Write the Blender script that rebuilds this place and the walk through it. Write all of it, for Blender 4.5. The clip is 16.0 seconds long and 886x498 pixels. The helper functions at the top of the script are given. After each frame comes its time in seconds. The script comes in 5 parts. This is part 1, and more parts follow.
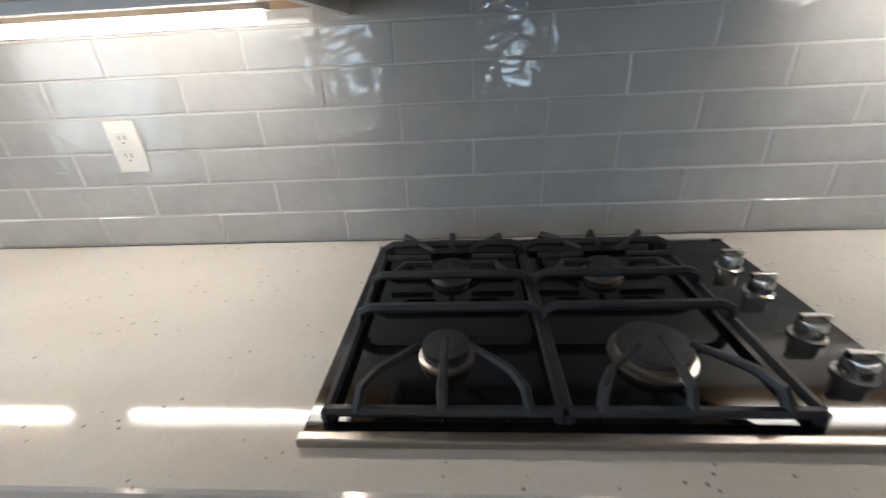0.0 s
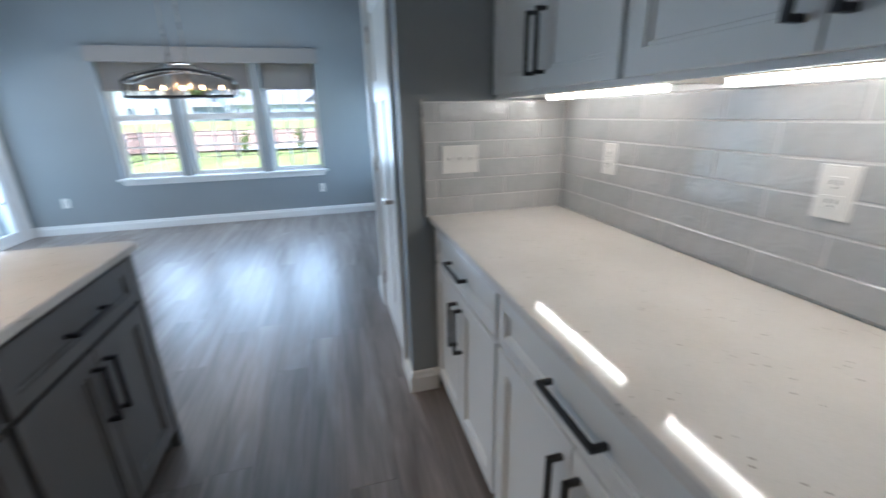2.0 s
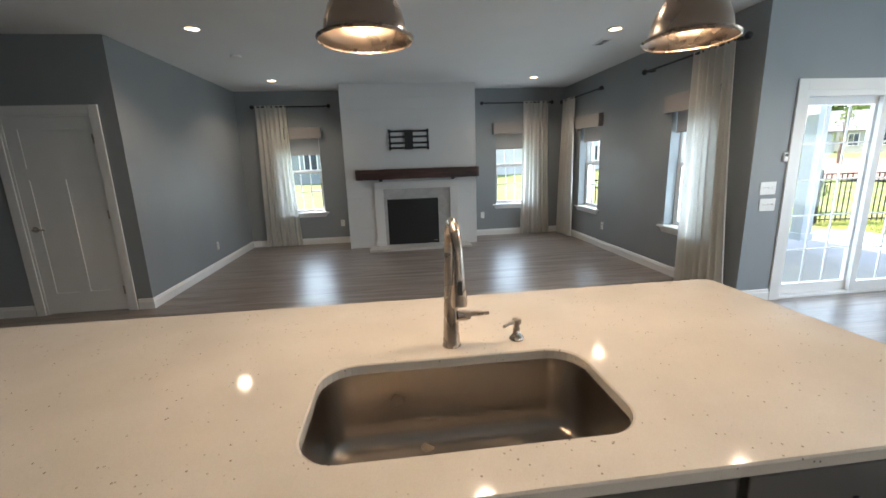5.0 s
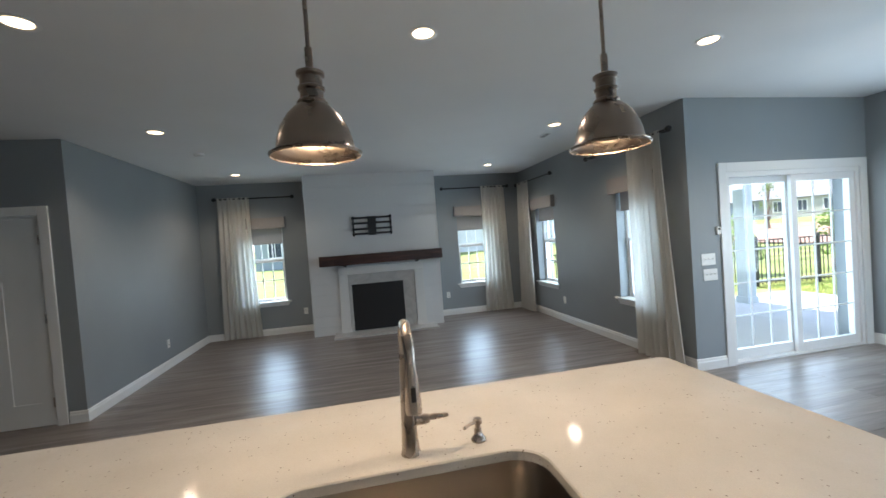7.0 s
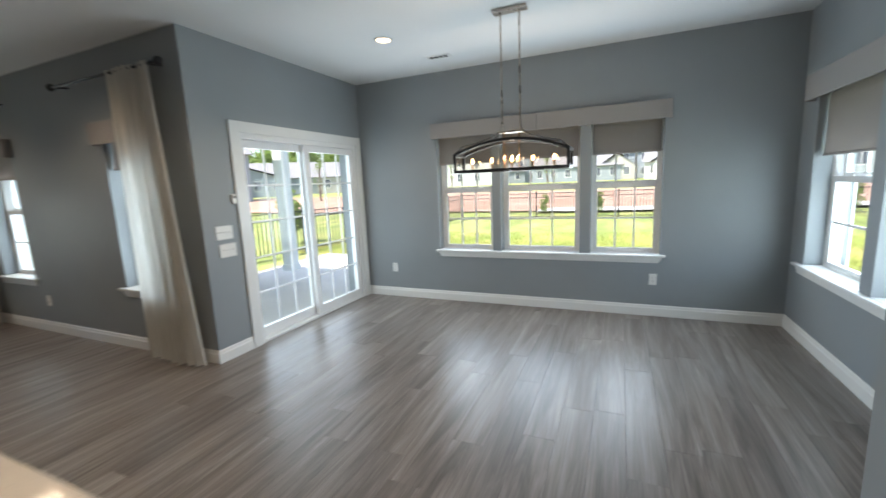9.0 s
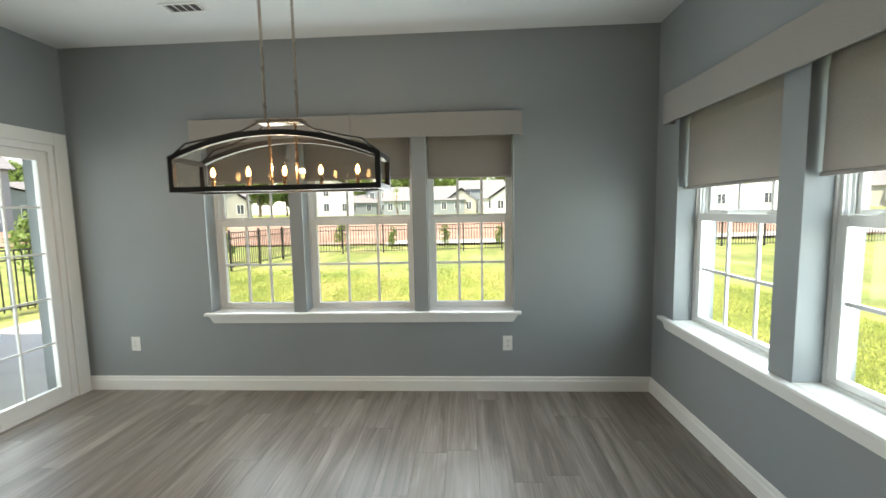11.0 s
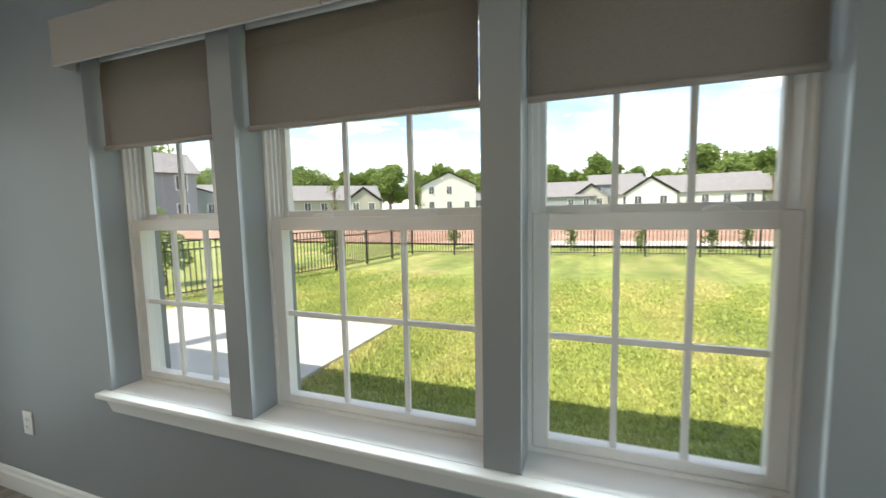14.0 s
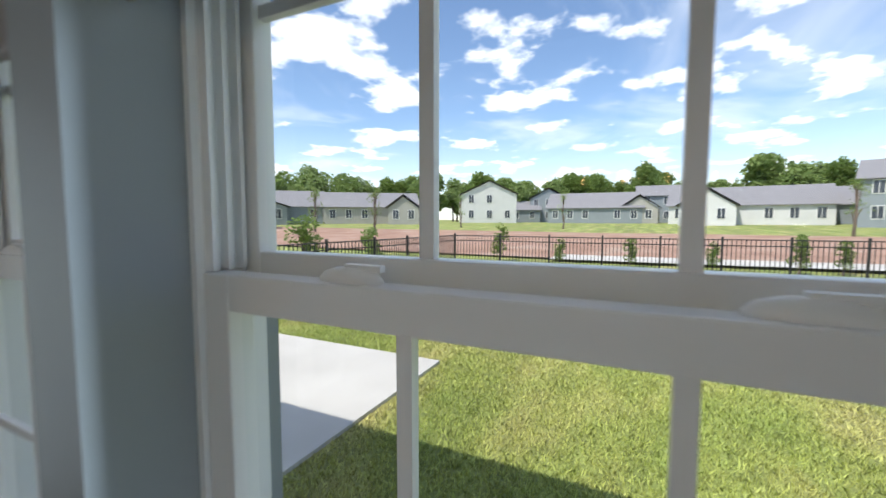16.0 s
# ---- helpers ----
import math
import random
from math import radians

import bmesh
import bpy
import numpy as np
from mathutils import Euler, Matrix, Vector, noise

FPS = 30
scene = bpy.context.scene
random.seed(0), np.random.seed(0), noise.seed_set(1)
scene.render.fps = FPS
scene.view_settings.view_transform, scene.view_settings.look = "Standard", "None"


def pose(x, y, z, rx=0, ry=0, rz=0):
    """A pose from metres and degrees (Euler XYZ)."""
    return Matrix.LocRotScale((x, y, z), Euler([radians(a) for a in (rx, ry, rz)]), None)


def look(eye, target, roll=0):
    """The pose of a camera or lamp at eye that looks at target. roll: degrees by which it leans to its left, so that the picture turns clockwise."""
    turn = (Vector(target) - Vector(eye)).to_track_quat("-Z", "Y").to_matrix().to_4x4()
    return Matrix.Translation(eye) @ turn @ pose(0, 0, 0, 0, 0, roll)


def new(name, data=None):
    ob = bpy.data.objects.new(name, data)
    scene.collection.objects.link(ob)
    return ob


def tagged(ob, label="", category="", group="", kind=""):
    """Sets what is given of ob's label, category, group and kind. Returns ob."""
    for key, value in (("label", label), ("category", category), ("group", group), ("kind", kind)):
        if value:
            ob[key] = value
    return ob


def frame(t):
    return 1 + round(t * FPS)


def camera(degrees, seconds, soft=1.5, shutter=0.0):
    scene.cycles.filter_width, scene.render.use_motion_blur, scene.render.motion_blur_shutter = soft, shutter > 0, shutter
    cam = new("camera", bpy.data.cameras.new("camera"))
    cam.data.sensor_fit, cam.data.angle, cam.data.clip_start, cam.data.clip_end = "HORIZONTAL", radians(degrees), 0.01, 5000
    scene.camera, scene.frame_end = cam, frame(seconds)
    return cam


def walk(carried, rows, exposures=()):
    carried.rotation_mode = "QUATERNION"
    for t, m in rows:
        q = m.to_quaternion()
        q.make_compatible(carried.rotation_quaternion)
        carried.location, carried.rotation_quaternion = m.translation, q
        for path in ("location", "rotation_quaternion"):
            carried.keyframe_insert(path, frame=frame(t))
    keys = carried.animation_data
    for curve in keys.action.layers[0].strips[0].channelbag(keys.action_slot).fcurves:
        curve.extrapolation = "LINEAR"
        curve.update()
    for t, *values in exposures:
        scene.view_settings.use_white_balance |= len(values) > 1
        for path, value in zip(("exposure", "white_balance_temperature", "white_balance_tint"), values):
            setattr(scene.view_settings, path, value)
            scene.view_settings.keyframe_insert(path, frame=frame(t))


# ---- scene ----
cam = camera(95.1, 16.0, shutter=0.4)


PATH = [
    (0, (0.305, 0.653, 1.336), (0.172, 2.443, 0.454), -3.1),
    (0.5, (0.27, 0.669, 1.343), (-0.233, 2.415, 0.507), -2.7),
    (1, (0.22, 0.659, 1.332), (-0.803, 2.217, 0.605), -1.8),
    (1.5, (0.159, 0.618, 1.345), (-1.362, 1.739, 0.689), -1.4),
    (2, (0.131, 0.528, 1.347), (-1.703, 1.014, 0.714), -1.3),
    (2.5, (0.049, 0.417, 1.339), (-1.804, 0.157, 0.632), -2.1),
    (3, (-0.059, 0.298, 1.351), (-1.687, -0.609, 0.625), -1.7),
    (3.5, (-0.129, 0.234, 1.369), (-1.358, -1.192, 0.692), -1.6),
    (4, (-0.19, 0.27, 1.399), (-0.861, -1.518, 0.805), -0.9),
    (4.5, (-0.207, 0.349, 1.423), (-0.492, -1.563, 0.91), -1.8),
    (4.7, (-0.198, 0.359, 1.447), (-0.415, -1.57, 0.964), -1.8),
    (7, (-0.246, 0.385, 1.542), (-0.645, -1.574, 1.486), -4.2),
    (7.5, (-0.365, 0.266, 1.525), (-1.196, -1.547, 1.38), -3.4),
    (8, (-0.553, 0.109, 1.519), (-1.85, -1.398, 1.301), -3.3),
    (8.5, (-0.856, 0.046, 1.508), (-2.5, -1.058, 1.221), -3.3),
    (9, (-1.228, 0.047, 1.46), (-3.034, -0.748, 1.144), -2.5),
    (9.5, (-1.59, 0.014, 1.446), (-3.503, -0.461, 1.107), -2.3),
    (10, (-1.956, 0.006, 1.472), (-3.921, -0.22, 1.176), -2.4),
    (12.3, (-3.567, 0.114, 1.39), (-5.559, 0.02, 1.241), -0.5),
    (12.5, (-3.705, 0.102, 1.391), (-5.694, -0.028, 1.231), -0.4),
    (13, (-4.066, 0.019, 1.377), (-6.041, -0.226, 1.181), -0.5),
    (13.5, (-4.388, -0.033, 1.371), (-6.327, -0.483, 1.18), -1.0),
    (14, (-4.687, -0.059, 1.403), (-6.554, -0.751, 1.217), -1.1),
    (14.5, (-4.926, -0.21, 1.41), (-6.722, -1.072, 1.239), -1.0),
    (15, (-5.151, -0.375, 1.434), (-6.893, -1.344, 1.273), -0.9),
    (15.5, (-5.378, -0.529, 1.443), (-7.11, -1.517, 1.293), -0.6),
    (16, (-5.558, -0.689, 1.458), (-7.358, -1.55, 1.314), 0.1),
]
EXPOSURES = [
    (0, 2.5, 5800, 11), (1, 2.4, 5400, 11), (1.5, 2.35, 5300, 11), (2, 2.05, 5400, 11), (2.5, 1.95, 5500, 11), (3, 2.05, 5900, 13), (3.5, 2.05, 7000, 18), (4, 2.0, 7400, 20), (4.5, 2.05, 6600, 14), (4.7, 2.05, 6500, 13),
    (7, 1.92, 6000, 10), (8.5, 1.7, 6900, 14), (9, 1.65, 6700, 12), (10, 1.52, 7200, 9), (12.5, 1.6, 7900, 12), (13.5, 1.35, 7700, 11), (14.5, 0.85, 7200, 10), (15.5, 0.62, 6700, 11), (16, 0.5, 6450, 12),
]
walk(cam, [(t, look(eye, target, roll)) for t, eye, target, roll in PATH], EXPOSURES)

# ---- world, sun, exposure ----
SUN_AZ, SUN_EL = 118, 58  # compass-like: degrees from +y towards +x, and height
world = bpy.data.worlds.new("world")
scene.world = world
world.use_nodes = True
wn, wl = world.node_tree.nodes, world.node_tree.links
wn.clear()
sky = wn.new("ShaderNodeTexSky")
sky.sky_type, sky.sun_disc = "NISHITA", False
sky.sun_elevation, sky.sun_rotation = radians(SUN_EL), radians(SUN_AZ)
sky.air_density, sky.dust_density, sky.ozone_density = 1.0, 0.3, 3.0
tc = wn.new("ShaderNodeTexCoord")
sep = wn.new("ShaderNodeSeparateXYZ")
wl.new(tc.outputs["Generated"], sep.inputs[0])


def wmath(op, a, b=None, c=None):
    n = wn.new("ShaderNodeMath")
    n.operation = op
    for i, v in enumerate((a, b, c)):
        if v is None:
            continue
        if isinstance(v, (int, float)):
            n.inputs[i].default_value = v
        else:
            wl.new(v, n.inputs[i])
    return n.outputs[0]


# cloud sheet: the direction laid onto a flat layer overhead
zc = wmath("ADD", wmath("MAXIMUM", sep.outputs[2], 0.0), 0.12)
comb = wn.new("ShaderNodeCombineXYZ")
wl.new(wmath("DIVIDE", sep.outputs[0], zc), comb.inputs[0])
wl.new(wmath("DIVIDE", sep.outputs[1], zc), comb.inputs[1])


def wnoise(scale, detail, rough, lo, hi, dist=0.0):
    n = wn.new("ShaderNodeTexNoise")
    n.inputs["Scale"].default_value, n.inputs["Detail"].default_value, n.inputs["Roughness"].default_value = scale, detail, rough
    n.inputs["Distortion"].default_value = dist
    wl.new(comb.outputs[0], n.inputs["Vector"])
    r = wn.new("ShaderNodeMapRange")
    r.interpolation_type = "SMOOTHSTEP"
    r.inputs["From Min"].default_value, r.inputs["From Max"].default_value = lo, hi
    wl.new(n.outputs["Fac"], r.inputs["Value"])
    return r.outputs["Result"]


puffs = wnoise(2.0, 8, 0.55, 0.51, 0.6)
veil = wnoise(0.8, 6, 0.6, 0.45, 0.75, 0.8)
low = wn.new("ShaderNodeMapRange")
low.inputs["From Min"].default_value, low.inputs["From Max"].default_value = 0.22, 0.0
wl.new(sep.outputs[2], low.inputs["Value"])
cover = wmath("MINIMUM", wmath("MAXIMUM", wmath("MAXIMUM", puffs, wmath("MULTIPLY", veil, 0.55)), wmath("MULTIPLY", low.outputs["Result"], 0.35)), 0.96)
cmix = wn.new("ShaderNodeMix")
cmix.data_type = "RGBA"
wl.new(cover, cmix.inputs[0])
wl.new(sky.outputs[0], cmix.inputs[6])
cmix.inputs[7].default_value = (6.6, 6.9, 7.3, 1)
bg = wn.new("ShaderNodeBackground")
bg.inputs["Strength"].default_value = 0.15
wl.new(cmix.outputs[2], bg.inputs["Color"])
wout = wn.new("ShaderNodeOutputWorld")
wl.new(bg.outputs[0], wout.inputs["Surface"])

sun = new("sun", bpy.data.lights.new("sun", "SUN"))
sun.data.energy, sun.data.angle, sun.data.color = 3.6, radians(0.53), (1, 0.95, 0.87)
az, el = radians(SUN_AZ), radians(SUN_EL)
sun.matrix_world = look((0, 0, 30), (-math.sin(az) * math.cos(el), -math.cos(az) * math.cos(el), 30 - math.sin(el)))

WARM = (1, 0.79, 0.58)


def lamp(kind, name, m, watts, colour=WARM, **kw):
    ob = new(name, bpy.data.lights.new(name, kind))
    ob.data.energy, ob.data.color = watts, colour
    if kind == "AREA":
        ob.data.shape, ob.data.size, ob.data.size_y = "RECTANGLE", kw["w"], kw["h"]
    else:
        ob.data.shadow_soft_size = kw.get("r", 0.03)
    if kind == "SPOT":
        ob.data.spot_size, ob.data.spot_blend = radians(kw.get("cone", 120)), 0.6
    ob.matrix_world = m
    return ob


# daylight standing in the window openings: x, y, turn, width, bottom, top
DAY = (0.7, 0.87, 1.0)
for ox, oy, rz, w, z0, z1, p in ((-5.785, -1.64, 90, 0.62, 0.72, 1.66, 3.6), (-5.785, -0.775, 90, 0.78, 0.72, 1.66, 4.6), (-5.785, 0.095, 90, 0.6, 0.72, 1.66, 3.6), (-5.02, 1.75, 0, 0.75, 0.72, 1.55, 6), (-4.08, 1.75, 0, 0.65, 0.72, 1.55, 6), (-3.74, -6.25, 90, 0.6, 0.7, 1.7, 4), (-3.74, -3.86, 90, 0.6, 0.7, 1.7, 4), (-2.45, -7.6, 180, 0.6, 0.7, 1.65, 4), (1.42, -7.6, 180, 0.6, 0.7, 1.65, 4), (-4.77, -3.35, 180, 1.5, 0.15, 1.9, 7.5)):
    out = Vector((0, 1, 0))
    out.rotate(Euler((0, 0, radians(rz))))
    c = Vector((ox, oy, (z0 + z1) / 2))
    lamp("AREA", "window_daylight", look(c, c - out), p, DAY, w=w, h=z1 - z0)

DOWNLIGHTS = [(1.3, -1.98), (-0.7, -1.97), (-2.65, -1.95), (-4.56, -1.91), (1.57, -3.95), (-2.53, -3.92), (1.55, -6.4), (-2.51, -6.34)]
CEIL = 2.74

# ---- materials ----
SKIN = {}


class Mat:
    """A small builder of node materials."""

    def __init__(self, name, colour=(0.5, 0.5, 0.5), rough=0.5, metal=0.0, **kw):
        self.m = bpy.data.materials.new(name)
        self.m.use_nodes = True
        self.n, self.l = self.m.node_tree.nodes, self.m.node_tree.links
        self.b = self.n["Principled BSDF"]
        self.b.inputs["Base Color"].default_value = (*colour, 1)
        self.b.inputs["Roughness"].default_value = rough
        self.b.inputs["Metallic"].default_value = metal
        for k, v in kw.items():
            self.b.inputs[k.replace("_", " ")].default_value = v
        self.tc = self.n.new("ShaderNodeTexCoord")
        SKIN[name] = self.m

    def noise(self, scale, detail=4, stretch=(1, 1, 1), rough=0.55, coord="Object", dist=0.0, seed=None):
        mp = self.n.new("ShaderNodeMapping")
        mp.inputs["Scale"].default_value = stretch
        self.l.new(self.tc.outputs[coord], mp.inputs["Vector"])
        if seed is not None:
            self.l.new(seed, mp.inputs["Location"])
        t = self.n.new("ShaderNodeTexNoise")
        t.inputs["Scale"].default_value, t.inputs["Detail"].default_value = scale, detail
        t.inputs["Roughness"].default_value, t.inputs["Distortion"].default_value = rough, dist
        self.l.new(mp.outputs[0], t.inputs["Vector"])
        return t.outputs["Fac"]

    def ramp(self, fac, *stops):
        r = self.n.new("ShaderNodeValToRGB")
        while len(r.color_ramp.elements) < len(stops):
            r.color_ramp.elements.new(0.5)
        for e, (p, c) in zip(r.color_ramp.elements, stops):
            e.position = p
            e.color = (c, c, c, 1) if isinstance(c, (int, float)) else (*c, 1)
        self.l.new(fac, r.inputs[0])
        return r.outputs[0]

    def mix(self, fac, a, b, mode="MIX"):
        x = self.n.new("ShaderNodeMix")
        x.data_type, x.blend_type = "RGBA", mode
        for sock, v in ((x.inputs[0], fac), (x.inputs[6], a), (x.inputs[7], b)):
            if isinstance(v, (int, float)):
                sock.default_value = v
            elif isinstance(v, tuple):
                sock.default_value = (*v, 1)
            else:
                self.l.new(v, sock)
        return x.outputs[2]

    def colour(self, out):
        self.l.new(out, self.b.inputs["Base Color"])
        return self

    def roughness(self, out):
        self.l.new(out, self.b.inputs["Roughness"])
        return self

    def bump(self, out, strength=0.1, distance=0.002):
        bp = self.n.new("ShaderNodeBump")
        bp.inputs["Strength"].default_value, bp.inputs["Distance"].default_value = strength, distance
        self.l.new(out, bp.inputs["Height"])
        self.l.new(bp.outputs[0], self.b.inputs["Normal"])
        return self

    def random(self):
        return self.n.new("ShaderNodeObjectInfo").outputs["Random"]


def painted(name, c, rough=0.55, grain=0.02, bump=0.06, scale=140):
    m = Mat(name, c, rough)
    big = m.noise(1.3, 3)
    m.colour(m.ramp(big, (0.3, tuple(v * (1 - grain) for v in c)), (0.7, tuple(v * (1 + grain) for v in c))))
    m.bump(m.noise(scale, 2), bump, 0.001)
    return m.m


painted("wall_paint", (0.268, 0.291, 0.302), 0.5, 0.035, 0.12)
painted("ceiling_paint", (0.76, 0.77, 0.77), 0.85, 0.02, 0.1)
painted("trim_paint", (0.78, 0.78, 0.76), 0.32, 0.02, 0.03)
painted("shiplap_paint", (0.74, 0.75, 0.75), 0.4, 0.02, 0.03)
painted("cabinet_paint", (0.72, 0.73, 0.72), 0.36, 0.02, 0.03)
painted("island_paint", (0.115, 0.112, 0.11), 0.36, 0.04, 0.03)
painted("vinyl", (0.8, 0.8, 0.79), 0.3, 0.02, 0.02)
painted("plastic", (0.78, 0.77, 0.74), 0.3, 0.01, 0.0)
painted("slot", (0.05, 0.05, 0.05), 0.5, 0.02, 0.0)
painted("siding_white", (0.62, 0.62, 0.61), 0.6, 0.05, 0.05)
painted("siding_grey", (0.24, 0.27, 0.29), 0.6, 0.05, 0.05)
painted("siding_tan", (0.36, 0.35, 0.32), 0.6, 0.05, 0.05)
painted("far_glass", (0.05, 0.06, 0.08), 0.15, 0.2, 0.0)
painted("black_metal", (0.018, 0.018, 0.02), 0.38, 0.1, 0.03)
painted("porch_paint", (0.7, 0.74, 0.76), 0.5, 0.03, 0.03)

m = Mat("quartz", (0.7, 0.66, 0.6), 0.075)
blot = m.ramp(m.noise(3.0, 4), (0.35, (0.66, 0.63, 0.585)), (0.7, (0.74, 0.71, 0.67)))
v1 = m.n.new("ShaderNodeTexVoronoi")
v1.inputs["Scale"].default_value = 55
m.l.new(m.tc.outputs["Object"], v1.inputs["Vector"])
spk = m.ramp(v1.outputs["Distance"], (0.10, 1.0), (0.17, 0.0))
gate = m.ramp(m.noise(17, 2), (0.5, 0.0), (0.58, 1.0))
sg = m.mix(1.0, spk, gate, "MULTIPLY")
fine = m.ramp(m.noise(320, 2), (0.3, (0.93, 0.93, 0.93)), (0.6, (1, 1, 1)))
base = m.mix(1.0, blot, fine, "MULTIPLY")
m.colour(m.mix(sg, base, (0.27, 0.24, 0.2)))

m = Mat("tile_glaze", (0.42, 0.41, 0.39), 0.06)
rnd = m.random()
tint = m.ramp(rnd, (0.0, (0.44, 0.45, 0.455)), (1.0, (0.5, 0.505, 0.505)))
cloud = m.ramp(m.noise(9, 3, coord="Object"), (0.3, (0.93, 0.93, 0.93)), (0.7, (1.04, 1.04, 1.04)))
m.colour(m.mix(1.0, tint, cloud, "MULTIPLY"))
m.bump(m.noise(13, 2, (1, 1, 1.5), dist=0.5), 0.55, 0.006)

m = Mat("grout", (0.6, 0.6, 0.59), 0.8)
m.bump(m.noise(300, 2), 0.2, 0.001)

m = Mat("plank", (0.2, 0.17, 0.15), 0.34)
off = m.n.new("ShaderNodeVectorMath")
off.operation = "SCALE"
off.inputs[0].default_value = (37, 11, 5)
m.l.new(m.random(), off.inputs["Scale"])
g1 = m.noise(5.5, 7, (0.16, 1.9, 1), 0.62, dist=0.9, seed=off.outputs[0])
g2 = m.noise(60, 4, (0.05, 1.6, 1), 0.6, seed=off.outputs[0])
c1 = m.ramp(g1, (0.28, (0.105, 0.087, 0.077)), (0.46, (0.19, 0.163, 0.147)), (0.58, (0.245, 0.217, 0.198)), (0.74, (0.34, 0.31, 0.285)))
c2 = m.ramp(g2, (0.35, 0.78), (0.65, 1.1))
c3 = m.ramp(m.random(), (0.0, 0.86), (1.0, 1.1))
m.colour(m.mix(1.0, m.mix(1.0, c1, c2, "MULTIPLY"), c3, "MULTIPLY"))
m.roughness(m.ramp(g2, (0.3, 0.28), (0.7, 0.39)))
m.bump(g2, 0.08, 0.001)

m = Mat("subfloor", (0.05, 0.045, 0.04), 0.8)
m.colour(m.ramp(m.noise(8, 3), (0.3, (0.04, 0.036, 0.03)), (0.7, (0.06, 0.05, 0.045))))

m = Mat("steel", (0.4, 0.37, 0.34), 0.27, 1.0)
m.roughness(m.ramp(m.noise(5, 2), (0.3, 0.27), (0.7, 0.33)))
m.b.inputs["Anisotropic"].default_value = 0.5
m = Mat("nickel", (0.47, 0.41, 0.36), 0.26, 1.0)
m.roughness(m.ramp(m.noise(14, 2), (0.3, 0.25), (0.7, 0.31)))
m = Mat("pendant_nickel", (0.3, 0.25, 0.21), 0.28, 1.0)
m.roughness(m.ramp(m.noise(14, 2), (0.3, 0.25), (0.7, 0.32)))
m = Mat("chrome", (0.68, 0.67, 0.66), 0.14, 1.0)
m.roughness(m.ramp(m.noise(40, 2), (0.3, 0.1), (0.7, 0.19)))
m = Mat("brass_dark", (0.42, 0.27, 0.16), 0.3, 1.0)
m.roughness(m.ramp(m.noise(40, 2), (0.3, 0.22), (0.7, 0.36)))
m = Mat("cast_iron", (0.022, 0.024, 0.028), 0.55)
m.bump(m.noise(420, 3), 0.35, 0.001)
m.roughness(m.ramp(m.noise(30, 3), (0.3, 0.45), (0.7, 0.65)))
m = Mat("black_glass", (0.006, 0.006, 0.007), 0.05)
m.roughness(m.ramp(m.noise(6, 3), (0.3, 0.04), (0.75, 0.09)))
m = Mat("firebox_black", (0.012, 0.012, 0.013), 0.4)
m.bump(m.noise(90, 2), 0.1, 0.001)
m = Mat("stone_slab", (0.5, 0.49, 0.47), 0.3)
m.colour(m.ramp(m.noise(6, 6, dist=1.2), (0.3, (0.44, 0.43, 0.42)), (0.7, (0.58, 0.57, 0.55))))
m = Mat("mantel_wood", (0.06, 0.025, 0.018), 0.45)
mg = m.noise(7, 6, (0.25, 3, 3), dist=1.0)
m.colour(m.ramp(mg, (0.3, (0.022, 0.01, 0.008)), (0.55, (0.06, 0.022, 0.016)), (0.75, (0.11, 0.045, 0.03))))
m.bump(mg, 0.4, 0.004)
m = Mat("maple_ply", (0.5, 0.3, 0.14), 0.5)
m.colour(m.ramp(m.noise(12, 5, (0.2, 3, 1)), (0.3, (0.42, 0.24, 0.1)), (0.7, (0.58, 0.37, 0.18))))
m = Mat("linen", (0.66, 0.63, 0.57), 0.9)
weave = m.noise(380, 2, (1, 1, 0.4))
m.colour(m.ramp(m.noise(9, 4, (1, 1, 0.2)), (0.3, (0.61, 0.585, 0.53)), (0.7, (0.72, 0.695, 0.64))))
m.bump(weave, 0.3, 0.001)
tr = m.n.new("ShaderNodeBsdfTranslucent")
tr.inputs["Color"].default_value = (0.75, 0.74, 0.7, 1)
mx = m.n.new("ShaderNodeMixShader")
mx.inputs[0].default_value = 0.4
m.l.new(m.b.outputs[0], mx.inputs[1])
m.l.new(tr.outputs[0], mx.inputs[2])
m.l.new(mx.outputs[0], m.n["Material Output"].inputs["Surface"])
m = Mat("shade_fabric", (0.33, 0.3, 0.285), 0.9)
m.colour(m.ramp(m.noise(260, 2), (0.3, (0.3, 0.275, 0.26)), (0.7, (0.36, 0.33, 0.31))))
m.bump(m.noise(500, 2), 0.2, 0.0006)
m = Mat("valance_fabric", (0.32, 0.285, 0.265), 0.9)
m.colour(m.ramp(m.noise(200, 3), (0.3, (0.27, 0.255, 0.245)), (0.7, (0.33, 0.312, 0.3))))
m.bump(m.noise(450, 2), 0.25, 0.0006)
m = Mat("concrete", (0.5, 0.48, 0.44), 0.85)
m.colour(m.mix(1.0, m.ramp(m.noise(0.7, 5), (0.3, (0.44, 0.42, 0.385)), (0.7, (0.56, 0.54, 0.5))), m.ramp(m.noise(60, 3), (0.3, 0.92), (0.7, 1.05)), "MULTIPLY"))
m.bump(m.noise(120, 3), 0.2, 0.003)
m = Mat("turf", (0.1, 0.14, 0.04), 0.9)
t1 = m.noise(0.35, 5, (1, 2.2, 1))
t2 = m.noise(3.2, 5)
t3 = m.noise(38, 3)
cA = m.ramp(t1, (0.3, (0.17, 0.23, 0.05)), (0.5, (0.25, 0.29, 0.075)), (0.68, (0.37, 0.34, 0.13)))
cB = m.ramp(t2, (0.3, 0.72), (0.7, 1.22))
cC = m.ramp(t3, (0.25, 0.55), (0.7, 1.3))
